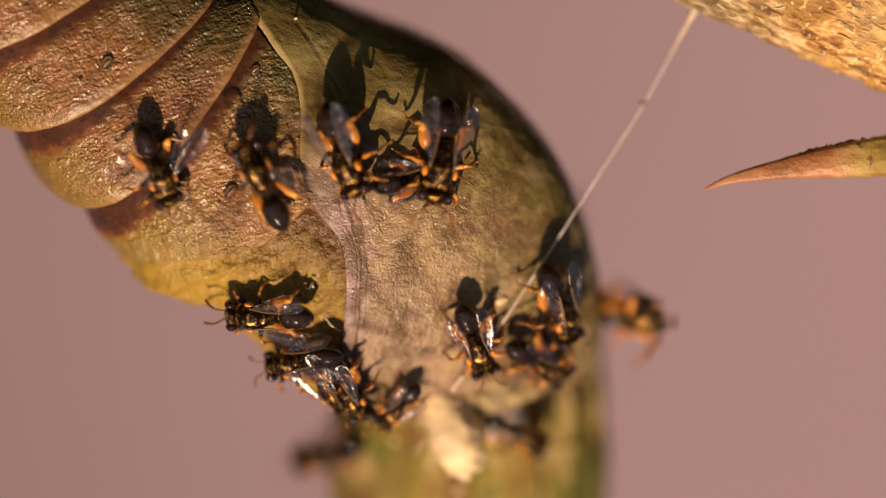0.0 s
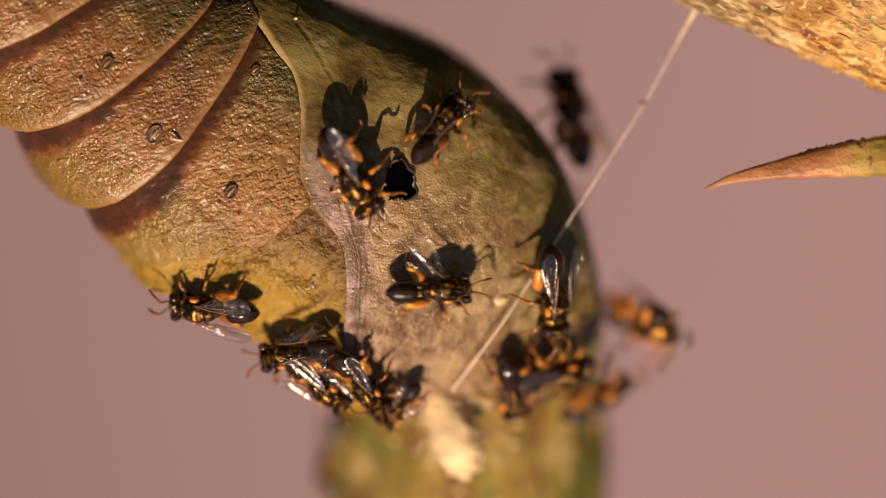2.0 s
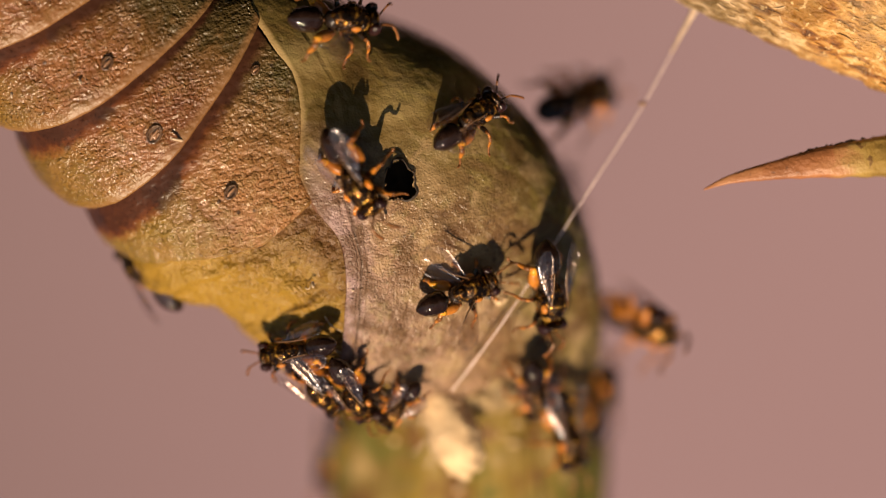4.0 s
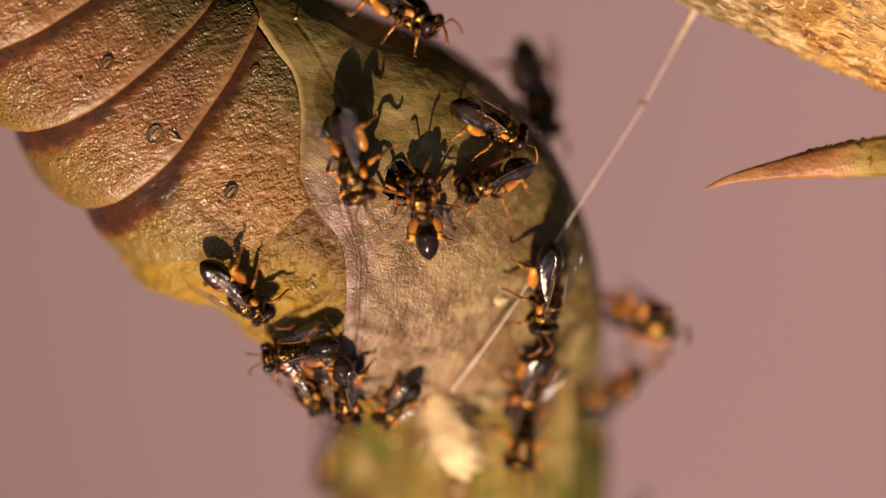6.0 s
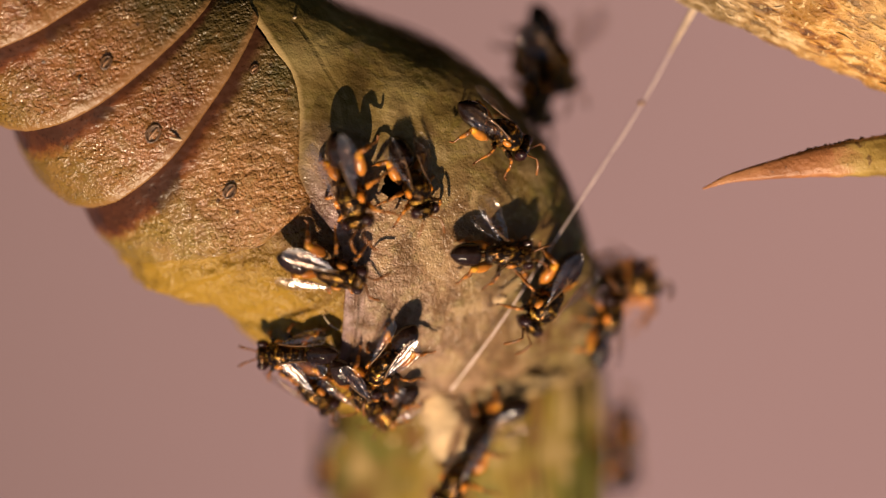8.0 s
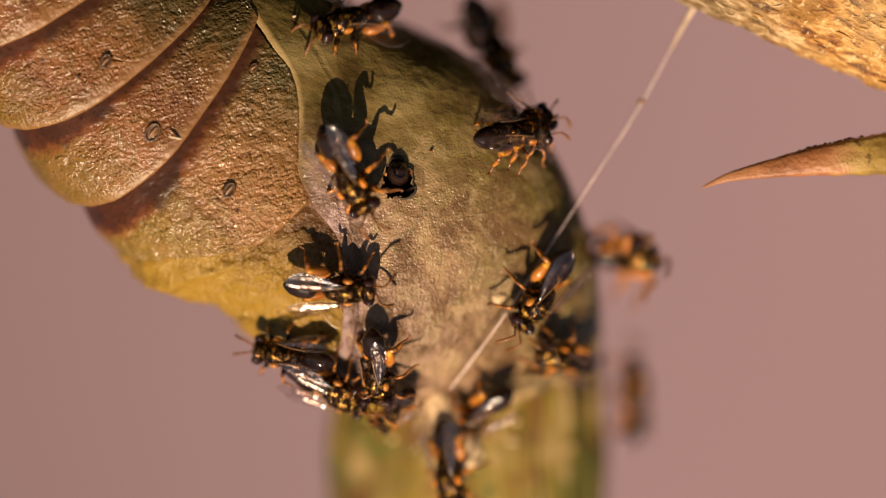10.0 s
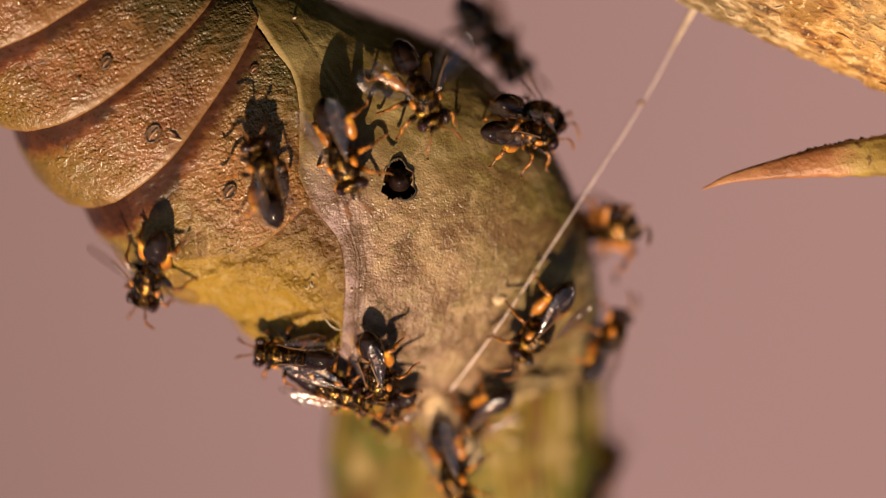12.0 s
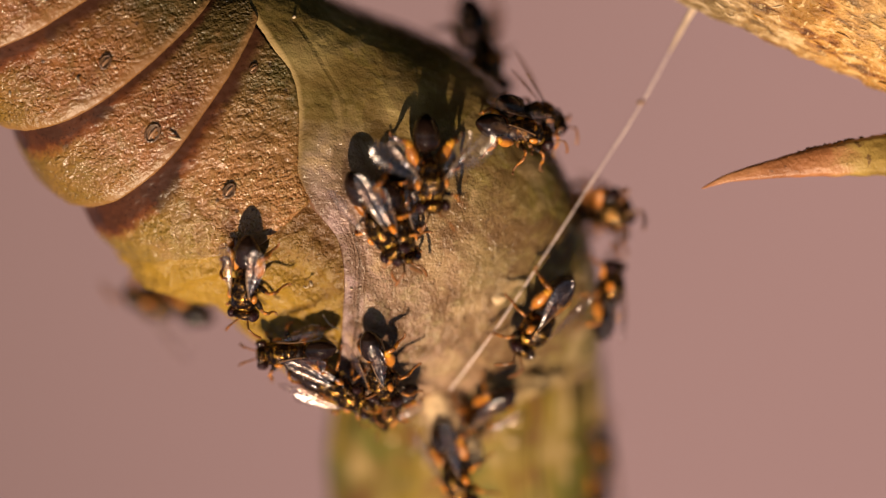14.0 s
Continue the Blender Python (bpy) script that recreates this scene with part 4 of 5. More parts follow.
def wasp(spread, dark):
    """A wasp about 3 mm long: x ahead, z up, its middle 0.64 above the ground."""
    root = new("wasp")
    bm = bmesh.new()
    blob(bm, (0.50, 0, 0.10), (0.45, 0.39, 0.38), 0.10, 1.0, 18, 26)
    blob(bm, (0.80, 0, 0.04), (0.25, 0.36, 0.32), 0.10, 2.0, 18, 26)
    blob(bm, (0.45, 0, -0.14), (0.43, 0.30, 0.28), 0.10, 5.0)
    part("thorax", bm, BRONZE, root, "bronze-black pitted thorax")
    bm = bmesh.new()
    tube(bm, [(0.90 - 0.10 * abs(k - 6) / 6, 0.31 * math.sin((k - 6) * 0.22), -0.04 + 0.325 * math.cos((k - 6) * 0.22)) for k in range(13)], [0.025 + 0.022 * math.sin(math.pi * k / 12) for k in range(13)], 8)
    part("collar", bm, GOLD, root, "golden collar behind the head")
    bm = bmesh.new()
    blob(bm, (0.17, 0, 0.20), (0.26, 0.26, 0.23), 0.08, 3.0, shape=lambda x: 1 + 0.15 * x)
    part("scutellum", bm, BRONZE, root)
    bm = bmesh.new()
    blob(bm, (0.02, 0, -0.02), (0.21, 0.26, 0.28), 0.10, 4.0)
    part("propodeum", bm, BLACK, root)
    bm = bmesh.new()
    tube(bm, [(-0.12, 0, -0.06), (-0.18, 0, -0.06), (-0.26, 0, -0.05)], [0.08, 0.065, 0.10], 8)
    part("waist", bm, TAWNY, root)
    # overlapping plates from the broad first one to the pointed tip
    plates = ((-0.52, 0.29, 0.352), (-0.86, 0.30, 0.290))
    bm = bmesh.new()
    blob(bm, (-0.72, 0, -0.02), (0.50, 0.33, 0.35), 0.0, 0.0, 20, 24, lambda x: (1.03 + 0.10 * x) * (1 - 0.30 * max(0, -x) ** 2.2))
    gaster = part("gaster", bm, GASTER, root, "glossy black pointed gaster")
    for at, half, girth in plates:
        bm = bmesh.new()
        blob(bm, (at, 0, -0.02), (half, girth, girth * 1.03), 0.02, at, 12, 22)
        part("plate", bm, GASTER, gaster)
    bm = bmesh.new()
    blob(bm, (1.14, 0, -0.04), (0.21, 0.40, 0.36), 0.07, 6.0, 16, 22, shape=lambda x: 1 - 0.15 * max(0, x))
    head = part("head", bm, BRONZE, root, "broad bronze-black head")
    for side in (1, -1):
        bm = bmesh.new()
        blob(bm, (1.14, 0.315 * side, 0.05), (0.17, 0.14, 0.23), 0.0, 0.0, 12, 16)
        part("eye", bm, EYE_SKIN, head, "dark red-brown compound eye")
        bm = bmesh.new()
        blob(bm, (0.56, 0.36 * side, 0.18), (0.14, 0.08, 0.11), 0.08, 8.0, 10, 14)
        part("tegula", bm, TEGULA if dark == AMBER else AMBER, root, "bright orange plate at the wing base")
        bm = bmesh.new()
        tube(bm, curve([(0, 0, 0), (0.16, 0.10 * side, 0.20), (0.24, 0.15 * side, 0.30)], 3), 0.026, 6)
        tube(bm, curve([(0.24, 0.15 * side, 0.30), (0.42, 0.24 * side, 0.18), (0.60, 0.32 * side, -0.06)], 5), [0.028, 0.036, 0.032, 0.04, 0.034, 0.042, 0.036, 0.043, 0.038, 0.04, 0.02], 7)
        feeler = part("antenna", bm, TAWNY, head)
        feeler.location = Vector((1.30, 0.09 * side, -0.02)) * MM
        leg_parts(root, side, (0.76, 0.22, -0.22), (1.0, 0.54, -0.06), (1.22, 0.70, -0.62), 0.078, dark)
        leg_parts(root, side, (0.38, 0.26, -0.28), (0.34, 0.68, 0.0), (0.20, 0.98, -0.62), 0.074, dark)
        leg_parts(root, side, (0.06, 0.28, -0.24), (-0.56, 0.47, 0.0), (-0.72, 0.74, -0.62), 0.150, AMBER)
        if spread:
            wing(root, "fore_wing", side, (0.50, 0.30, 0.34), (-0.60, 1.50, 0.85), 0.80, True)
            wing(root, "hind_wing", side, (0.32, 0.28, 0.30), (-0.72, 0.98, 0.55), 0.52, False)
        else:
            wing(root, "fore_wing", side, (0.50, 0.30, 0.38), (-1.12, 0.40, 0.50), 0.66, True)
            wing(root, "hind_wing", side, (0.34, 0.28, 0.34), (-0.74, 0.36, 0.45), 0.44, False)
    return root


FOLDED = tagged(wasp(False, BLACK), "black wasp with amber legs and folded clear wings", "wasp", "wasps on the pupa")
SPREAD = tagged(wasp(True, BLACK), "black wasp with amber legs and raised clear wings", "wasp", "wasps on the pupa")
RUSTY = tagged(wasp(False, AMBER), "black wasp with swollen amber hind legs and clear wings", "wasp", "wasps on the pupa")

# what the wasps stand on: hull and twig as places with outward normals
ug, fg = np.meshgrid(np.linspace(0.5, 13.5, 220), np.linspace(-30, 200, 200), indexing="ij")
hull = loft(ug, fg, 1.0)
du, df = np.gradient(hull, axis=0), np.gradient(hull, axis=1)
nrm = np.cross(du, df)
nrm /= np.maximum(np.linalg.norm(nrm, axis=-1, keepdims=True), 1e-9)
outward = np.sum(nrm * (hull - loft(ug, fg * 0 + 90, 0.0)), axis=-1, keepdims=True)
nrm = np.where(outward < 0, -nrm, nrm)
stem_p, stem_n = [], []
for p in curve(TWIG[:5], 20):
    for a in np.radians(np.linspace(-25, 205, 60)):
        nn = np.array([math.cos(a), -math.sin(a), 0.0])
        stem_p.append(np.array(p) + nn * 4.3)
        stem_n.append(nn)
GROUND = np.concatenate([hull.reshape(-1, 3), np.array(stem_p)])
NORMAL = np.concatenate([nrm.reshape(-1, 3), np.array(stem_n)])


def stand(x, z, heading, lean=0.0, lift=0.0, normal=None, y=None):
    """The pose of a wasp whose middle stands over (x, z), head towards heading (degrees from +x to +z); lean rolls it, lift raises it."""
    feet = GROUND + NORMAL * (0.64 + lift)
    d = (feet[:, 0] - x) ** 2 + (feet[:, 2] - z) ** 2
    cost = np.where(NORMAL[:, 1] < 0.3, np.maximum(d, 0.03) * 8 + feet[:, 1] * 0.35, 1e9)
    i = int(np.argmin(cost))
    up = Vector(normal if normal else NORMAL[i]).normalized()
    at = Vector((x, feet[i, 1] if y is None else y, z))
    way = Vector(heading) if isinstance(heading, tuple) else Vector((math.cos(radians(heading)), 0, math.sin(radians(heading))))
    way = (way - up * way.dot(up)).normalized()
    turn = Matrix((way, up.cross(way), up)).transposed().to_4x4()
    return Matrix.Translation(at * MM) @ turn @ Matrix.Rotation(radians(lean), 4, "X")


def limbs(thing, rows, beat):
    """Legs swing while a wasp walks and stay nearly still while it stands; feelers quiver."""
    legs = sorted([o for o in thing.children if o.name.startswith("leg")], key=lambda o: o.name)
    head = [o for o in thing.children if o.name.startswith("head")][0]
    feelers = [o for o in head.children if o.name.startswith("antenna")]
    times = [k * 0.2 for k in range(71)]
    spots = [(t, m.translation) for t, m in rows]
    pace = []
    for t in times:
        a = b = spots[0][1]
        for (t0, p0), (t1, p1) in zip(spots, spots[1:]):
            if t0 <= t <= t1:
                a, b = p0 / (t1 - t0), p1 / (t1 - t0)
        pace.append(min(1.0, (b - a).length / 0.002))
    for k, leg in enumerate(legs):
        turn = leg.rotation_euler.to_matrix().to_4x4()
        base = Matrix.Translation(leg.location)
        out = []
        for t, p in zip(times, pace):
            s = math.sin(t * 9.0 + beat + (k * 2 % 3) * 2.1 + k * 0.4)
            out.append((t, base @ Matrix.Rotation(radians(s * (4 + 16 * p)), 4, "Z") @ Matrix.Rotation(radians(3 * p * s), 4, "X") @ turn))
        walk(leg, out)
    for k, feeler in enumerate(feelers):
        base = Matrix.Translation(feeler.location)
        walk(feeler, [(t, base @ pose(0, 0, 0, 0, 8 * math.sin(t * 5.3 + beat + k), 14 * math.sin(t * 6.1 + beat * 2 + k * 2.0))) for t in times])


def motions():
    """Each wasp's way: seconds, place (x, z), heading, and where needed its lean, lift, the way its back faces and its depth."""
    N_EDGE, N_SIDE, N_TOP = (0.6, -0.75, 0.3), (0.75, 0.3, 0.6), (0.3, -0.9, 0.3)
    ways = [
        (RUSTY, 1.25, 32, [  # keeps watch above the hole
            (0.0, -3.196, 3.196, -70), (0.5, -3.071, 3.018, -75), (1.0, -2.786, 2.589, -60), (1.5, -3.051, 2.545, -52), (2.0, -3.032, 2.509, -58), (3.2, -2.96, 2.455, -58), (5.3, -2.96, 2.834, -58), (6.0, -2.964, 3.018, -75),
            (6.5, -3.105, 2.87, -78), (7.0, -2.786, 2.518, -70), (7.5, -2.75, 2.304, -50), (8.2, -3.069, 2.22, -80), (10.3, -3.071, 2.696, -60), (10.6, -2.839, 3.054, -80), (11.0, -2.714, 3.161, -90), (12.0, -3.286, 3.321, -70),
            (12.7, -3.177, 2.978, -58), (13.2, -2.96, 2.22, -52), (14.0, -2.166, 1.101, -58)]),
        (FOLDED, 1.1, -18, [  # comes out of the hole and walks to the edge
            (0.0, -1.0, 2.196, 10, 0, -0.3), (1.0, -0.821, 2.125, 15, 0, -0.3), (1.5, -0.571, 2.161, 25), (1.75, -0.518, 2.696, 50), (2.0, -0.162, 3.718, 52), (2.5, 0.108, 4.386, 52), (3.2, 0.217, 3.917, 58), (5.3, 1.393, 4.089, -14),
            (6.0, 1.393, 4.054, -20), (6.5, 1.464, 3.911, -28), (8.2, 1.607, 3.839, -28), (10.3, 2.184, 3.52, 12), (11.0, 2.166, 3.556, 10), (12.0, 2.365, 3.628, 4), (14.0, 2.238, 3.736, -2)]),
        (SPREAD, 1.1, -20, [  # walks down the flank, over the belly and up to the edge
            (0.0, -9.089, 2.696, -70), (0.3, -8.107, 1.714, -50), (0.5, -7.256, 0.596, -48), (0.8, -6.589, 0.018, -45), (1.0, -5.607, -0.518, -30), (1.2, -4.714, -0.875, -40), (1.5, -3.286, -1.589, -30), (2.0, -0.518, -1.321, 0),
            (2.5, 0.607, -1.589, -15), (3.0, 0.536, -1.911, -20), (3.2, 0.571, -1.946, -22), (5.3, -0.307, 0.162, 108), (6.0, -0.578, 0.957, 98), (6.5, -0.686, 1.462, 112), (7.0, -0.758, 1.318, 110), (7.25, -1.119, 0.379, 50),
            (7.5, -1.119, -0.451, 0), (8.0, 1.516, -0.199, -4), (8.2, 1.823, 0.018, 10), (10.3, 2.518, 4.214, 20), (10.6, 2.607, 4.375, 10), (14.0, 2.75, 4.304, 5)]),
        (RUSTY, 1.34, 0, [  # climbs from the hole to the far edge and stays there
            (0.0, -0.036, 3.159, -100), (0.5, 0.181, 3.321, -90), (1.0, 0.108, 2.726, -110), (1.5, 1.191, 1.859, -40), (1.75, 2.726, 2.726, 30), (2.0, 4.188, 4.134, 95, 0, 0, N_EDGE, 2.6), (2.5, 4.152, 4.278, 100, 0, 0, N_EDGE, 2.6), (3.2, 4.007, 4.242, 82, 0, 0, N_EDGE, 2.6),
            (4.2, 4.179, 4.929, 10, 0, 0, N_EDGE, 2.6), (4.8, 4.0, 5.286, -30, 0, 0, N_EDGE, 2.6), (5.3, 3.857, 5.518, -60, 0, 0, N_EDGE, 2.6), (6.0, 2.929, 5.286, -85, 0, 0, N_EDGE, 2.6), (7.0, 2.964, 5.375, -88, 0, 0, N_EDGE, 2.6), (8.2, 2.929, 5.732, -100, 0, 0, N_EDGE, 2.6), (10.3, 1.444, 6.661, -66, 0, 0, N_TOP, 2.2), (11.0, 1.48, 6.661, -60, 0, 0, N_TOP, 2.2),
            (12.5, 1.516, 6.913, -52, 0, 0, N_TOP, 2.2), (14.0, 1.227, 6.588, -80, 0, 0, N_TOP, 2.2)]),
        (RUSTY, 1.48, 0, [  # hangs out over the edge, head towards the eye
            (0.0, 5.964, -2.054, (0.35, -0.9, -0.1), 0, 0, N_SIDE, 3.0), (0.6, 6.357, -2.125, (0.45, -0.85, -0.1), 0, 0, N_SIDE, 3.0), (3.2, 6.286, -2.268, (0.45, -0.85, -0.2), 0, 0, N_SIDE, 3.0), (6.5, 6.286, -2.125, (0.5, -0.8, 0.0), 0, 0, N_SIDE, 3.0), (7.5, 6.036, -1.089, (0.5, -0.8, 0.1), 0, 0, N_SIDE, 3.0), (8.2, 5.893, -0.982, (0.5, -0.8, 0.1), 0, 0, N_SIDE, 3.0), (10.3, 5.884, 0.018, (0.5, -0.8, 0.1), 0, 0, N_SIDE, 2.8), (11.0, 5.776, 0.379, (0.55, -0.75, 0.2), 0, 0, N_SIDE, 2.8),
            (11.5, 5.487, 0.271, (0.55, -0.75, 0.2), 0, 0, N_SIDE, 2.5), (12.0, 5.235, 0.74, (0.55, -0.75, 0.2), 0, 0, N_SIDE, 2.2), (12.5, 5.162, 0.993, (0.55, -0.75, 0.2), 0, 0, N_SIDE, 2.2), (14.0, 5.018, 1.282, (0.55, -0.75, 0.15), 0, 0, N_SIDE, 2.2)]),
        (FOLDED, 1.21, -14, [  # by the girdle
            (0.0, 3.628, -1.697, -60), (0.6, 3.589, -1.054, -70), (1.5, 3.61, -1.751, -80), (2.0, 3.466, -1.209, -78), (2.5, 3.285, -0.921, -77), (3.2, 3.249, -0.921, -76), (5.3, 3.589, -1.5, -85), (6.5, 3.143, -0.964, -95),
            (7.5, 3.589, -1.321, -130), (10.3, 3.303, -1.282, -128), (11.0, 3.538, -1.426, -128), (11.5, 3.285, -2.184, -126), (12.0, 3.303, -2.256, -125), (13.5, 3.231, -2.004, -124), (14.0, 3.321, -2.076, -124)]),
        (RUSTY, 1.1, 8, [  # lower cluster
            (0.0, 0.964, -2.839, -65), (0.5, 1.372, -3.592, -70), (1.0, 1.733, -4.043, -65), (1.5, 1.877, -4.314, -68), (2.0, 2.184, -4.386, -68), (3.2, 2.671, -4.567, -64), (5.3, 3.213, -4.17, -85), (6.5, 2.635, -4.603, -105),
            (7.0, 2.671, -5.397, -108), (7.5, 2.238, -5.487, -125), (8.2, 1.516, -5.469, -118), (10.3, 1.268, -5.25, -112), (14.0, 1.393, -5.25, -108)]),
        (RUSTY, 1.16, 0, [
            (0.0, 2.964, -3.554, -40), (0.5, 2.924, -4.314, -30), (1.0, 3.143, -4.268, -20), (2.0, 3.411, -4.089, -10), (3.0, 3.899, -5.686, -60, 0, 0, None, 1.2), (5.3, 3.267, -5.487, -80, 0, 0, None, 1.0), (6.5, 2.347, -6.083, -110, 20, 0, None, 0.8), (7.0, 2.13, -6.913, -118),
            (7.5, 1.191, -6.949, -128, 20, 0, None, 0.3), (10.3, 0.196, -6.804, -80, 25, 0, None, 0.1), (14.0, 0.321, -6.875, -70, 25, 0, None, 0.1)]),
        (RUSTY, 1.04, 0, [  # on the twig's far side
            (0.0, 2.161, -5.786, -30), (0.7, 3.143, -5.429, -30), (1.5, 4.661, -4.982, 10), (2.0, 4.874, -4.892, 60), (3.2, 5.018, -5.144, 80), (6.0, 5.397, -4.765, 82), (7.0, 5.487, -3.863, 95), (8.2, 5.107, -2.661, 100),
            (10.3, 4.036, -3.643, 150), (11.0, 4.464, -3.375, 100), (12.0, 5.196, -3.196, 60), (13.0, 5.379, -2.87, 80), (13.5, 5.469, -2.599, 85), (14.0, 5.321, -1.768, 90)]),
        (FOLDED, 1.16, 18, [  # from under the belly round the back and over the flank
            (0.0, -5.429, -2.125, 190), (0.5, -5.464, -2.054, 185), (1.0, -5.964, -1.982, 195), (1.5, -6.768, -1.911, 195), (2.0, -7.179, -1.911, 190), (3.2, -7.357, -1.875, 192), (3.8, -8.714, -1.321, 160, 0, 0, (-0.6, -0.6, -0.5), 0.0), (4.2, -9.536, -0.429, 125, 0, 0, (-0.7, -0.6, -0.4), 0.0),
            (4.6, -9.321, 0.732, 65, 0, 0, (-0.5, -0.8, -0.3), -1.5), (4.95, -8.464, 1.232, 0), (5.3, -7.839, 0.643, -50), (5.5, -7.571, -0.429, -75), (5.75, -7.125, -0.911, -60), (6.0, -6.625, -1.282, -50), (6.2, -6.232, -0.607, 20), (6.5, -5.964, 0.643, 80),
            (7.0, -6.946, 1.268, 110), (7.25, -6.859, 1.011, 25), (7.5, -6.841, 0.74, -58), (7.75, -5.668, 0.018, -40), (8.0, -3.863, -0.614, -15), (8.2, -3.718, -0.776, -10), (10.3, -3.538, -1.282, -2), (10.8, -3.196, -1.054, -50),
            (11.0, -3.071, -0.875, -75), (11.2, -3.554, -0.768, -120), (11.5, -5.25, -0.696, -180), (11.75, -5.929, 0.732, -250), (12.0, -5.536, 1.982, -255), (12.25, -6.286, 3.054, -255), (12.5, -7.036, 3.857, -260), (12.75, -6.857, 3.679, -250),
            (13.0, -7.0, 2.518, -200), (13.2, -6.321, 1.714, -130), (13.5, -6.137, -0.487, -82), (14.0, -6.179, -0.875, -95)]),
        (FOLDED, 1.1, 0, [  # the still pair under the belly
            (0.0, -4.357, -3.554, 205, 35), (3.2, -4.571, -3.196, 205, 35), (6.0, -4.446, -3.232, 205, 35), (8.2, -4.536, -3.375, 195, 35), (10.3, -4.625, -3.464, 185, 35), (14.0, -4.536, -3.286, 200, 35)]),
        (FOLDED, 1.05, 0, [
            (0.0, -3.821, -4.125, -62, -5), (1.0, -4.0, -4.125, -40, -5), (2.0, -4.089, -4.179, -46, -5), (3.2, -4.036, -4.232, -48, -5), (5.3, -4.5, -4.179, -76, 0), (6.5, -4.536, -4.179, -74, 0), (7.5, -4.571, -4.125, -78, 0), (8.2, -4.268, -4.196, -45, 0),
            (10.3, -3.863, -4.242, -18, 0), (12.5, -3.863, -4.206, -16, 0), (14.0, -3.827, -4.17, -22, 0)]),
        (FOLDED, 1.05, 0, [  # a third one crowds beside them
            (0.0, -3.071, -4.357, -72, 8), (1.0, -2.786, -4.054, -60, 8), (2.0, -2.679, -4.161, -62, 8), (3.2, -2.75, -4.339, -55, 8), (5.3, -3.143, -4.446, -96, 8), (6.5, -3.0, -4.411, -86, 8), (7.5, -2.679, -4.268, -68, 8), (8.2, -2.786, -4.446, -55, 5),
            (10.3, -3.643, -4.536, -26, 0), (11.5, -3.554, -4.482, -22, -5), (12.3, -3.464, -4.446, -16, -30), (13.0, -3.429, -4.446, -18, -34), (13.5, -3.5, -4.554, -40, -30), (14.0, -3.393, -4.518, -26, -15)]),
        (SPREAD, 1.23, 0, [  # runs up over the rings, returns over the top and comes down again
            (0.0, -5.607, 1.893, 115), (0.3, -6.946, 3.679, 118), (0.5, -8.018, 5.196, 118), (0.8, -8.643, 6.982, 110), (1.0, -8.821, 7.786, 110), (1.5, -9.714, 8.054, 150), (2.0, -9.357, 10.554, 100, 0, 0, (0.1, -0.6, 0.8), 0.6), (2.35, -8.107, 10.554, 50, 0, 0, (0.1, -0.6, 0.8), 0.6),
            (2.7, -6.5, 9.482, -10, 0, 0, (0.1, -0.6, 0.8), 0.6), (3.0, -5.875, 7.875, -60), (3.2, -5.339, 6.893, -60), (4.2, -3.286, 7.518, 20), (5.3, -2.571, 9.125, 20, 0, 0, (0.1, -0.6, 0.8), 0.6), (6.0, -1.5, 7.786, -60), (6.5, -1.679, 7.339, -20), (7.0, -0.83, 6.968, 0),
            (7.25, 1.191, 7.13, 0, 0, 0, N_TOP, 2.2), (7.5, 2.563, 7.166, 10, 0, 0, N_EDGE, 2.6), (7.75, 3.213, 6.949, -30, 0, 0, N_EDGE, 2.6), (8.0, 3.502, 6.516, -75, 0, 0, N_EDGE, 2.6), (8.2, 3.394, 6.444, -100, 0, 0, N_EDGE, 2.6), (8.8, 2.094, 7.78, -170, 0, 0, (0.1, -0.6, 0.8), 1.6), (9.5, -1.155, 8.141, -190, 0, 0, (0.1, -0.6, 0.8), 0.8), (10.3, -3.286, 6.893, 220),
            (10.6, -4.179, 6.893, 200), (10.8, -4.893, 6.804, 200), (11.0, -6.143, 6.179, 215), (11.25, -7.125, 5.732, 215), (11.5, -8.464, 3.054, 235), (11.75, -9.446, 1.0, 225), (12.0, -9.17, -0.596, 246), (12.5, -8.857, -1.268, 248),
            (13.0, -8.732, -1.5, 245), (13.3, -8.643, -2.125, 225, 0, 0, None, 1.8), (14.0, -8.714, -1.911, 205, 0, 0, None, 3.5)]),
        (RUSTY, 1.1, -20, [  # comes out of the hole after the first ones
            (0.0, -1.33, 2.3, (0.05, 0.9, -0.4), 0, 0, (0, -0.3, 1), hole_at.y + 3.0), (3.6, -1.33, 2.3, (0.05, 0.9, -0.4), 0, 0, (0, -0.3, 1), hole_at.y + 3.0), (4.2, -1.3, 2.25, (0.05, 0.1, -1.0), 0, 0, (0, -1, 0), hole_at.y + 1.2), (4.7, -1.4, 2.2, -60), (5.3, -1.679, 2.071, -60), (6.0, -1.25, 2.25, (0.35, -0.85, -0.25), 0, 0, (0, -0.35, 1), hole_at.y + 0.75), (7.5, -1.25, 2.25, (0.25, -0.85, -0.35), 0, 0, (0, -0.35, 1), hole_at.y + 0.75), (8.2, -0.964, 2.339, -70),
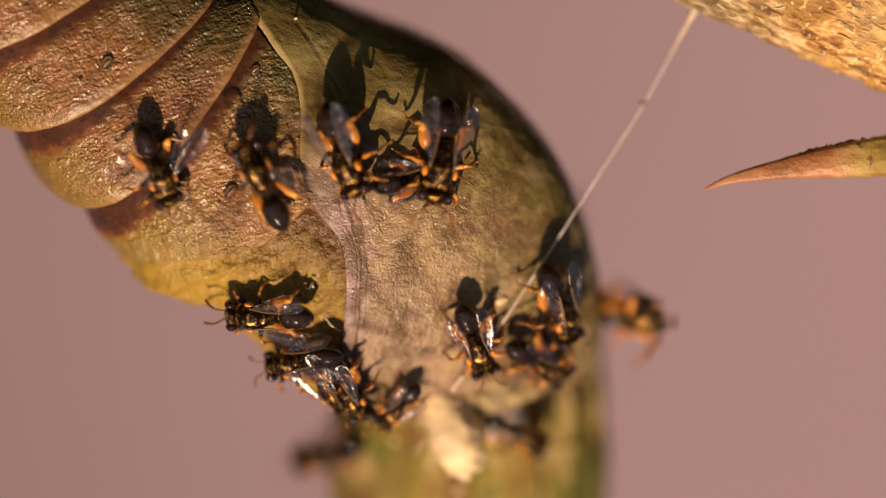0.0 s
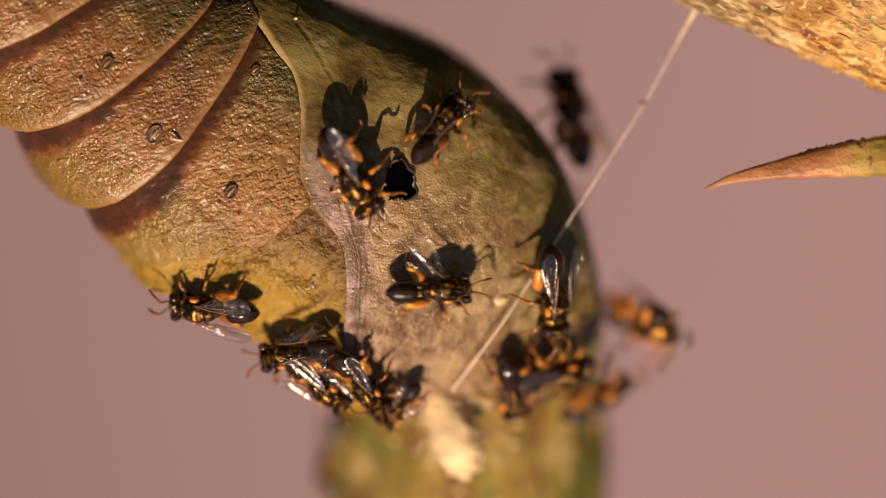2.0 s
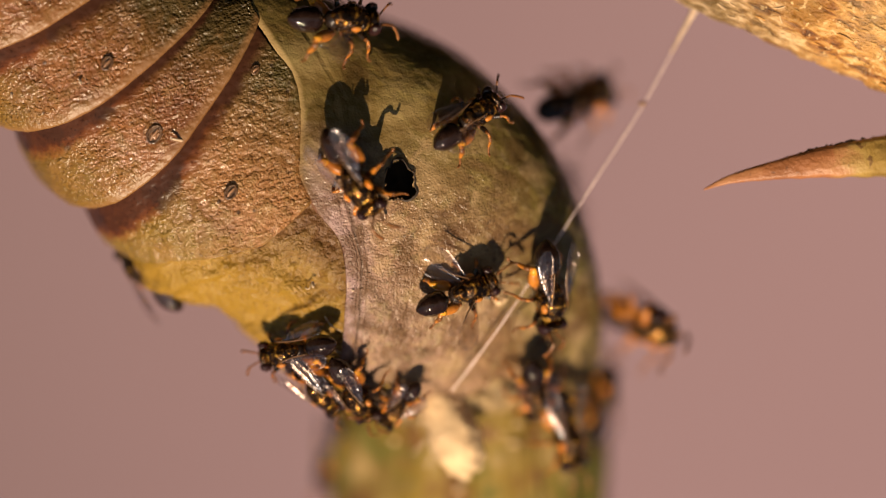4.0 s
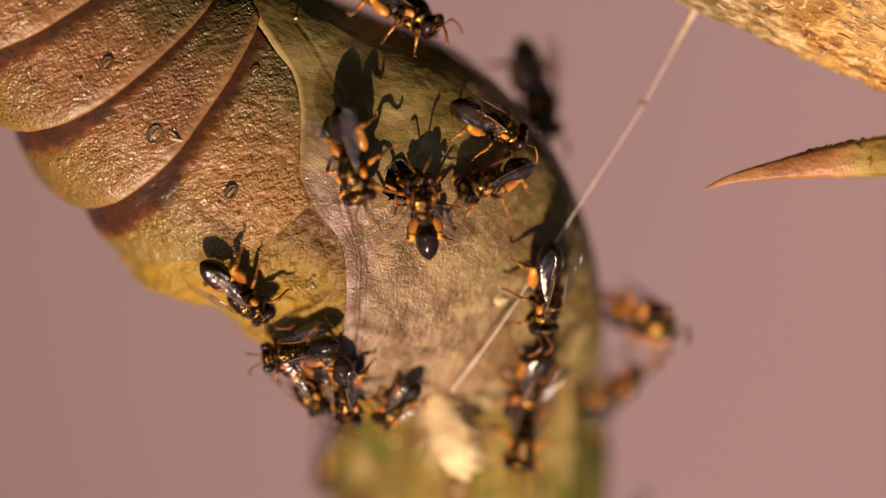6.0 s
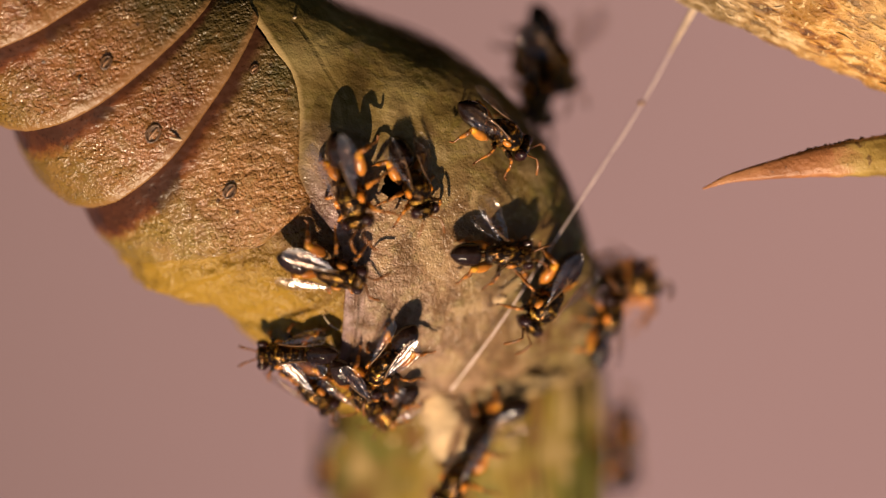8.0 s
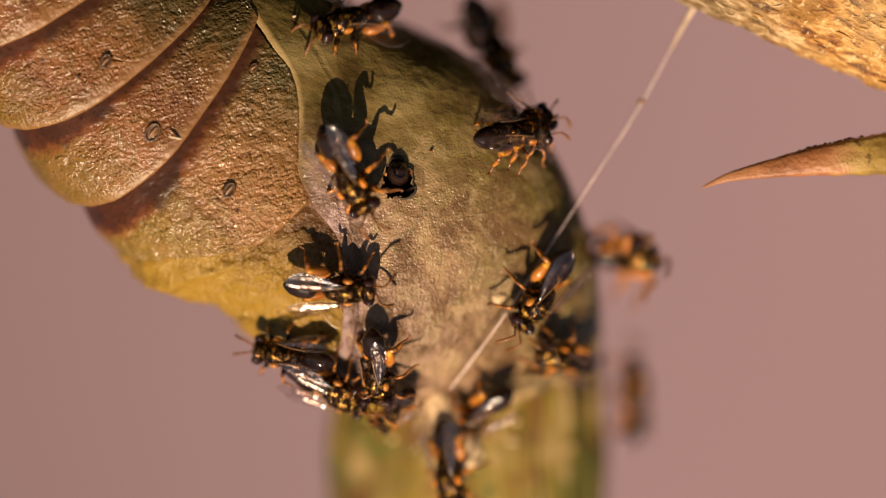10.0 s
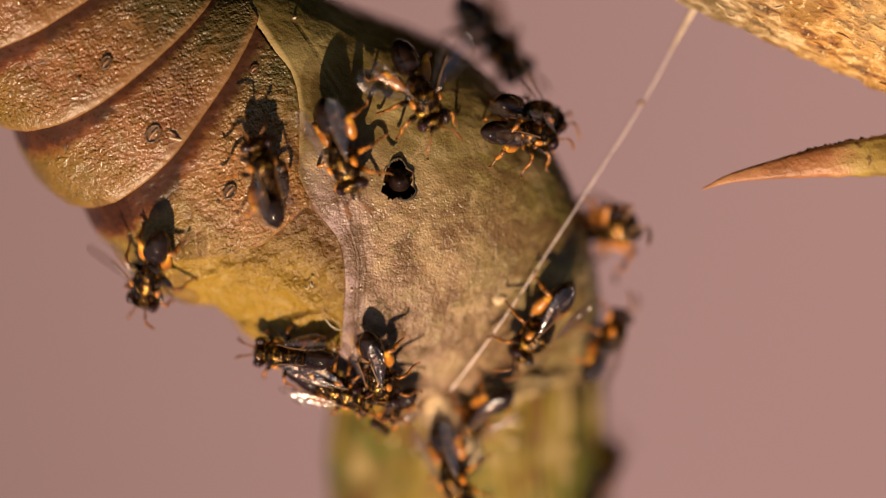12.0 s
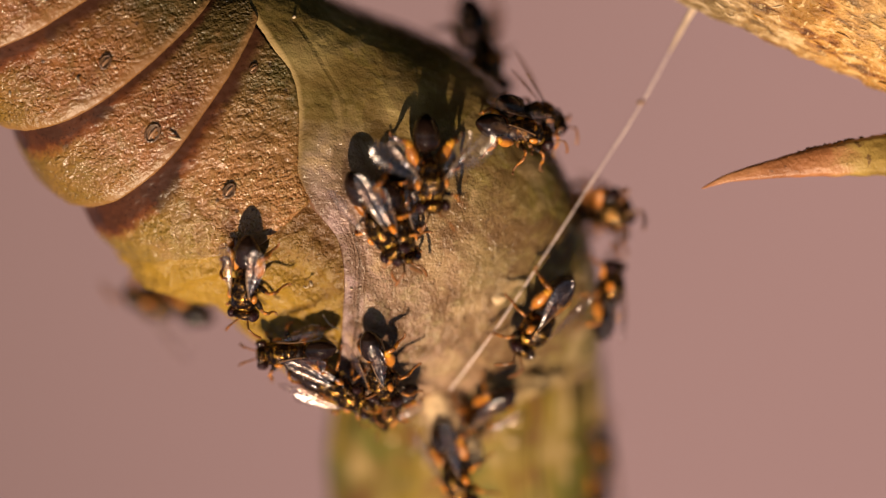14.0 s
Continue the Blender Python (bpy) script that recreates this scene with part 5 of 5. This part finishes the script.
            (9.2, -1.3, 2.35, (0.05, 0.35, -1.0), 0, -0.5), (9.7, -1.32, 2.3, (0.05, 0.8, -0.6), 0, 0, (0, -0.6, -0.8), hole_at.y + 0.3), (10.3, -1.34, 2.24, (0.05, 0.96, 0.12), 0, 0, (0, 0.12, -1), hole_at.y + 1.1), (13.0, -1.34, 2.24, (-0.05, 0.96, 0.12), 0, 0, (0, 0.12, -1), hole_at.y + 1.1), (13.25, -1.42, 2.2, (-0.05, 0.7, -0.7), 0, 0, (0, -0.7, -0.7), hole_at.y + 0.3), (13.5, -1.607, 1.875, -85, 0, -0.1), (13.7, -1.643, 1.589, -80), (14.0, -1.429, 0.875, -75)]),
        (FOLDED, 1.1, 35, [  # comes over the edge and goes down to the pair
            (0.0, 3.857, 0.375, 90, 0, 0, (0.2, 0.95, 0), 8.0), (4.6, 3.857, 1.625, 90, 0, 0, (0.4, 0.9, 0.1), 7.0), (5.2, 4.304, 2.518, 110, 0, 0, (0.9, 0.4, 0.2), 4.5), (5.4, 3.946, 2.696, 145, 0, 0, (0.85, -0.45, 0.3), 1.6), (5.6, 3.232, 2.786, 180), (6.0, 1.75, 2.25, 200), (6.5, 0.821, 0.375, 240), (6.8, -0.696, -1.411, 215),
            (7.0, -1.589, -1.857, 215), (7.5, -0.821, -2.661, 290), (8.0, -1.589, -3.464, 240), (8.2, -1.679, -3.589, 235), (10.3, -2.071, -3.732, 280), (14.0, -2.0, -3.768, 285)]),
        (SPREAD, 1.25, 0, [  # comes over the top late
            (0.0, -2.571, 10.911, 0, 0, 0, None, 3.0), (10.5, -2.571, 10.018, 0, 0, 0, None, 2.5), (11.0, -1.697, 7.96, -20), (11.25, -1.48, 7.419, -40), (11.5, -1.444, 6.841, -58), (11.75, -1.119, 6.083, -66), (12.0, -0.83, 5.253, -70), (12.5, -0.704, 4.422, -68),
            (13.5, -0.343, 4.17, -65), (14.0, -0.397, 2.726, -85)]),
        (FOLDED, 1.1, 0, [  # behind the twig
            (0.0, -3.643, -6.625, 190, 0, 0, (-0.5, -0.8, 0), 4.5), (1.0, -3.554, -6.5, 200, 0, 0, (-0.5, -0.8, 0), 5.0), (1.5, -3.607, -6.375, 220, 0, 0, (-0.7, -0.6, 0), 5.5), (2.0, -3.5, -6.411, 230, 0, 0, (-0.8, -0.5, 0), 6.0), (8.2, -3.554, -6.5, 228, 0, 0, (-0.8, -0.5, 0), 6.0), (9.0, -3.464, -6.589, 250, 0, 0, (-1, 0.3, 0), 8.0), (10.0, -2.393, -6.411, 270, 0, 0, (-0.5, 0.9, 0), 11.5), (14.0, -1.5, -6.411, 270, 0, 0, (-0.3, 0.95, 0), 12.0)]),
        (FOLDED, 1.16, 0, [  # climbs the twig's edge
            (0.0, 5.464, -11.411, 90, 0, 0, (1, -0.1, 0), 6.5), (6.8, 6.357, -9.268, 90, 0, 0, (1, -0.1, 0), 6.5), (7.5, 6.321, -7.929, 90, 0, 0, (1, -0.1, 0), 6.5), (8.2, 5.812, -6.227, 85, 0, 0, (1, -0.1, 0), 6.5), (10.3, 6.268, -5.071, 80, 0, 0, (1, -0.1, 0), 6.5), (11.25, 6.214, -5.375, 80, 0, 0, (1, -0.1, 0), 6.5), (11.5, 5.607, -6.411, 60, 0, 0, (0.8, -0.6, 0), 5.5), (12.0, 5.018, -7.571, 30, 0, 0, (0.8, -0.6, 0), 5.5),
            (12.5, 6.0, -5.786, 100, 0, 0, (1, -0.1, 0), 6.5), (13.0, 5.5, -6.589, 85, 0, 0, (1, -0.1, 0), 6.0), (14.0, 5.107, -7.304, 70, 0, 0, (0.9, -0.4, 0), 5.5)]),
        (RUSTY, 0.83, 20, [  # beside the pad
            (0.0, -1.357, -4.946, -115), (3.0, -1.321, -4.893, -112), (7.0, -1.393, -4.946, -118), (10.5, -1.429, -5.125, -110), (14.0, -1.393, -4.982, -115)]),
    ]
    used, things = set(), []
    for model, size, lean, rows in ways:
        thing = copy_thing(model, stand(*rows[0][1:])) if model in used else model
        used.add(model)
        thing.scale = (size, size, size)
        things.append(thing)
    for k, (thing, (model, size, lean, rows)) in enumerate(zip(things, ways)):
        keys = [(r[0], stand(*r[1:4], r[4] if len(r) > 4 else lean, (r[5] if len(r) > 5 else 0) + 0.64 * (size - 1), *r[6:])) for r in rows]
        walk(thing, keys)
        limbs(thing, keys, k * 1.3)


motions()
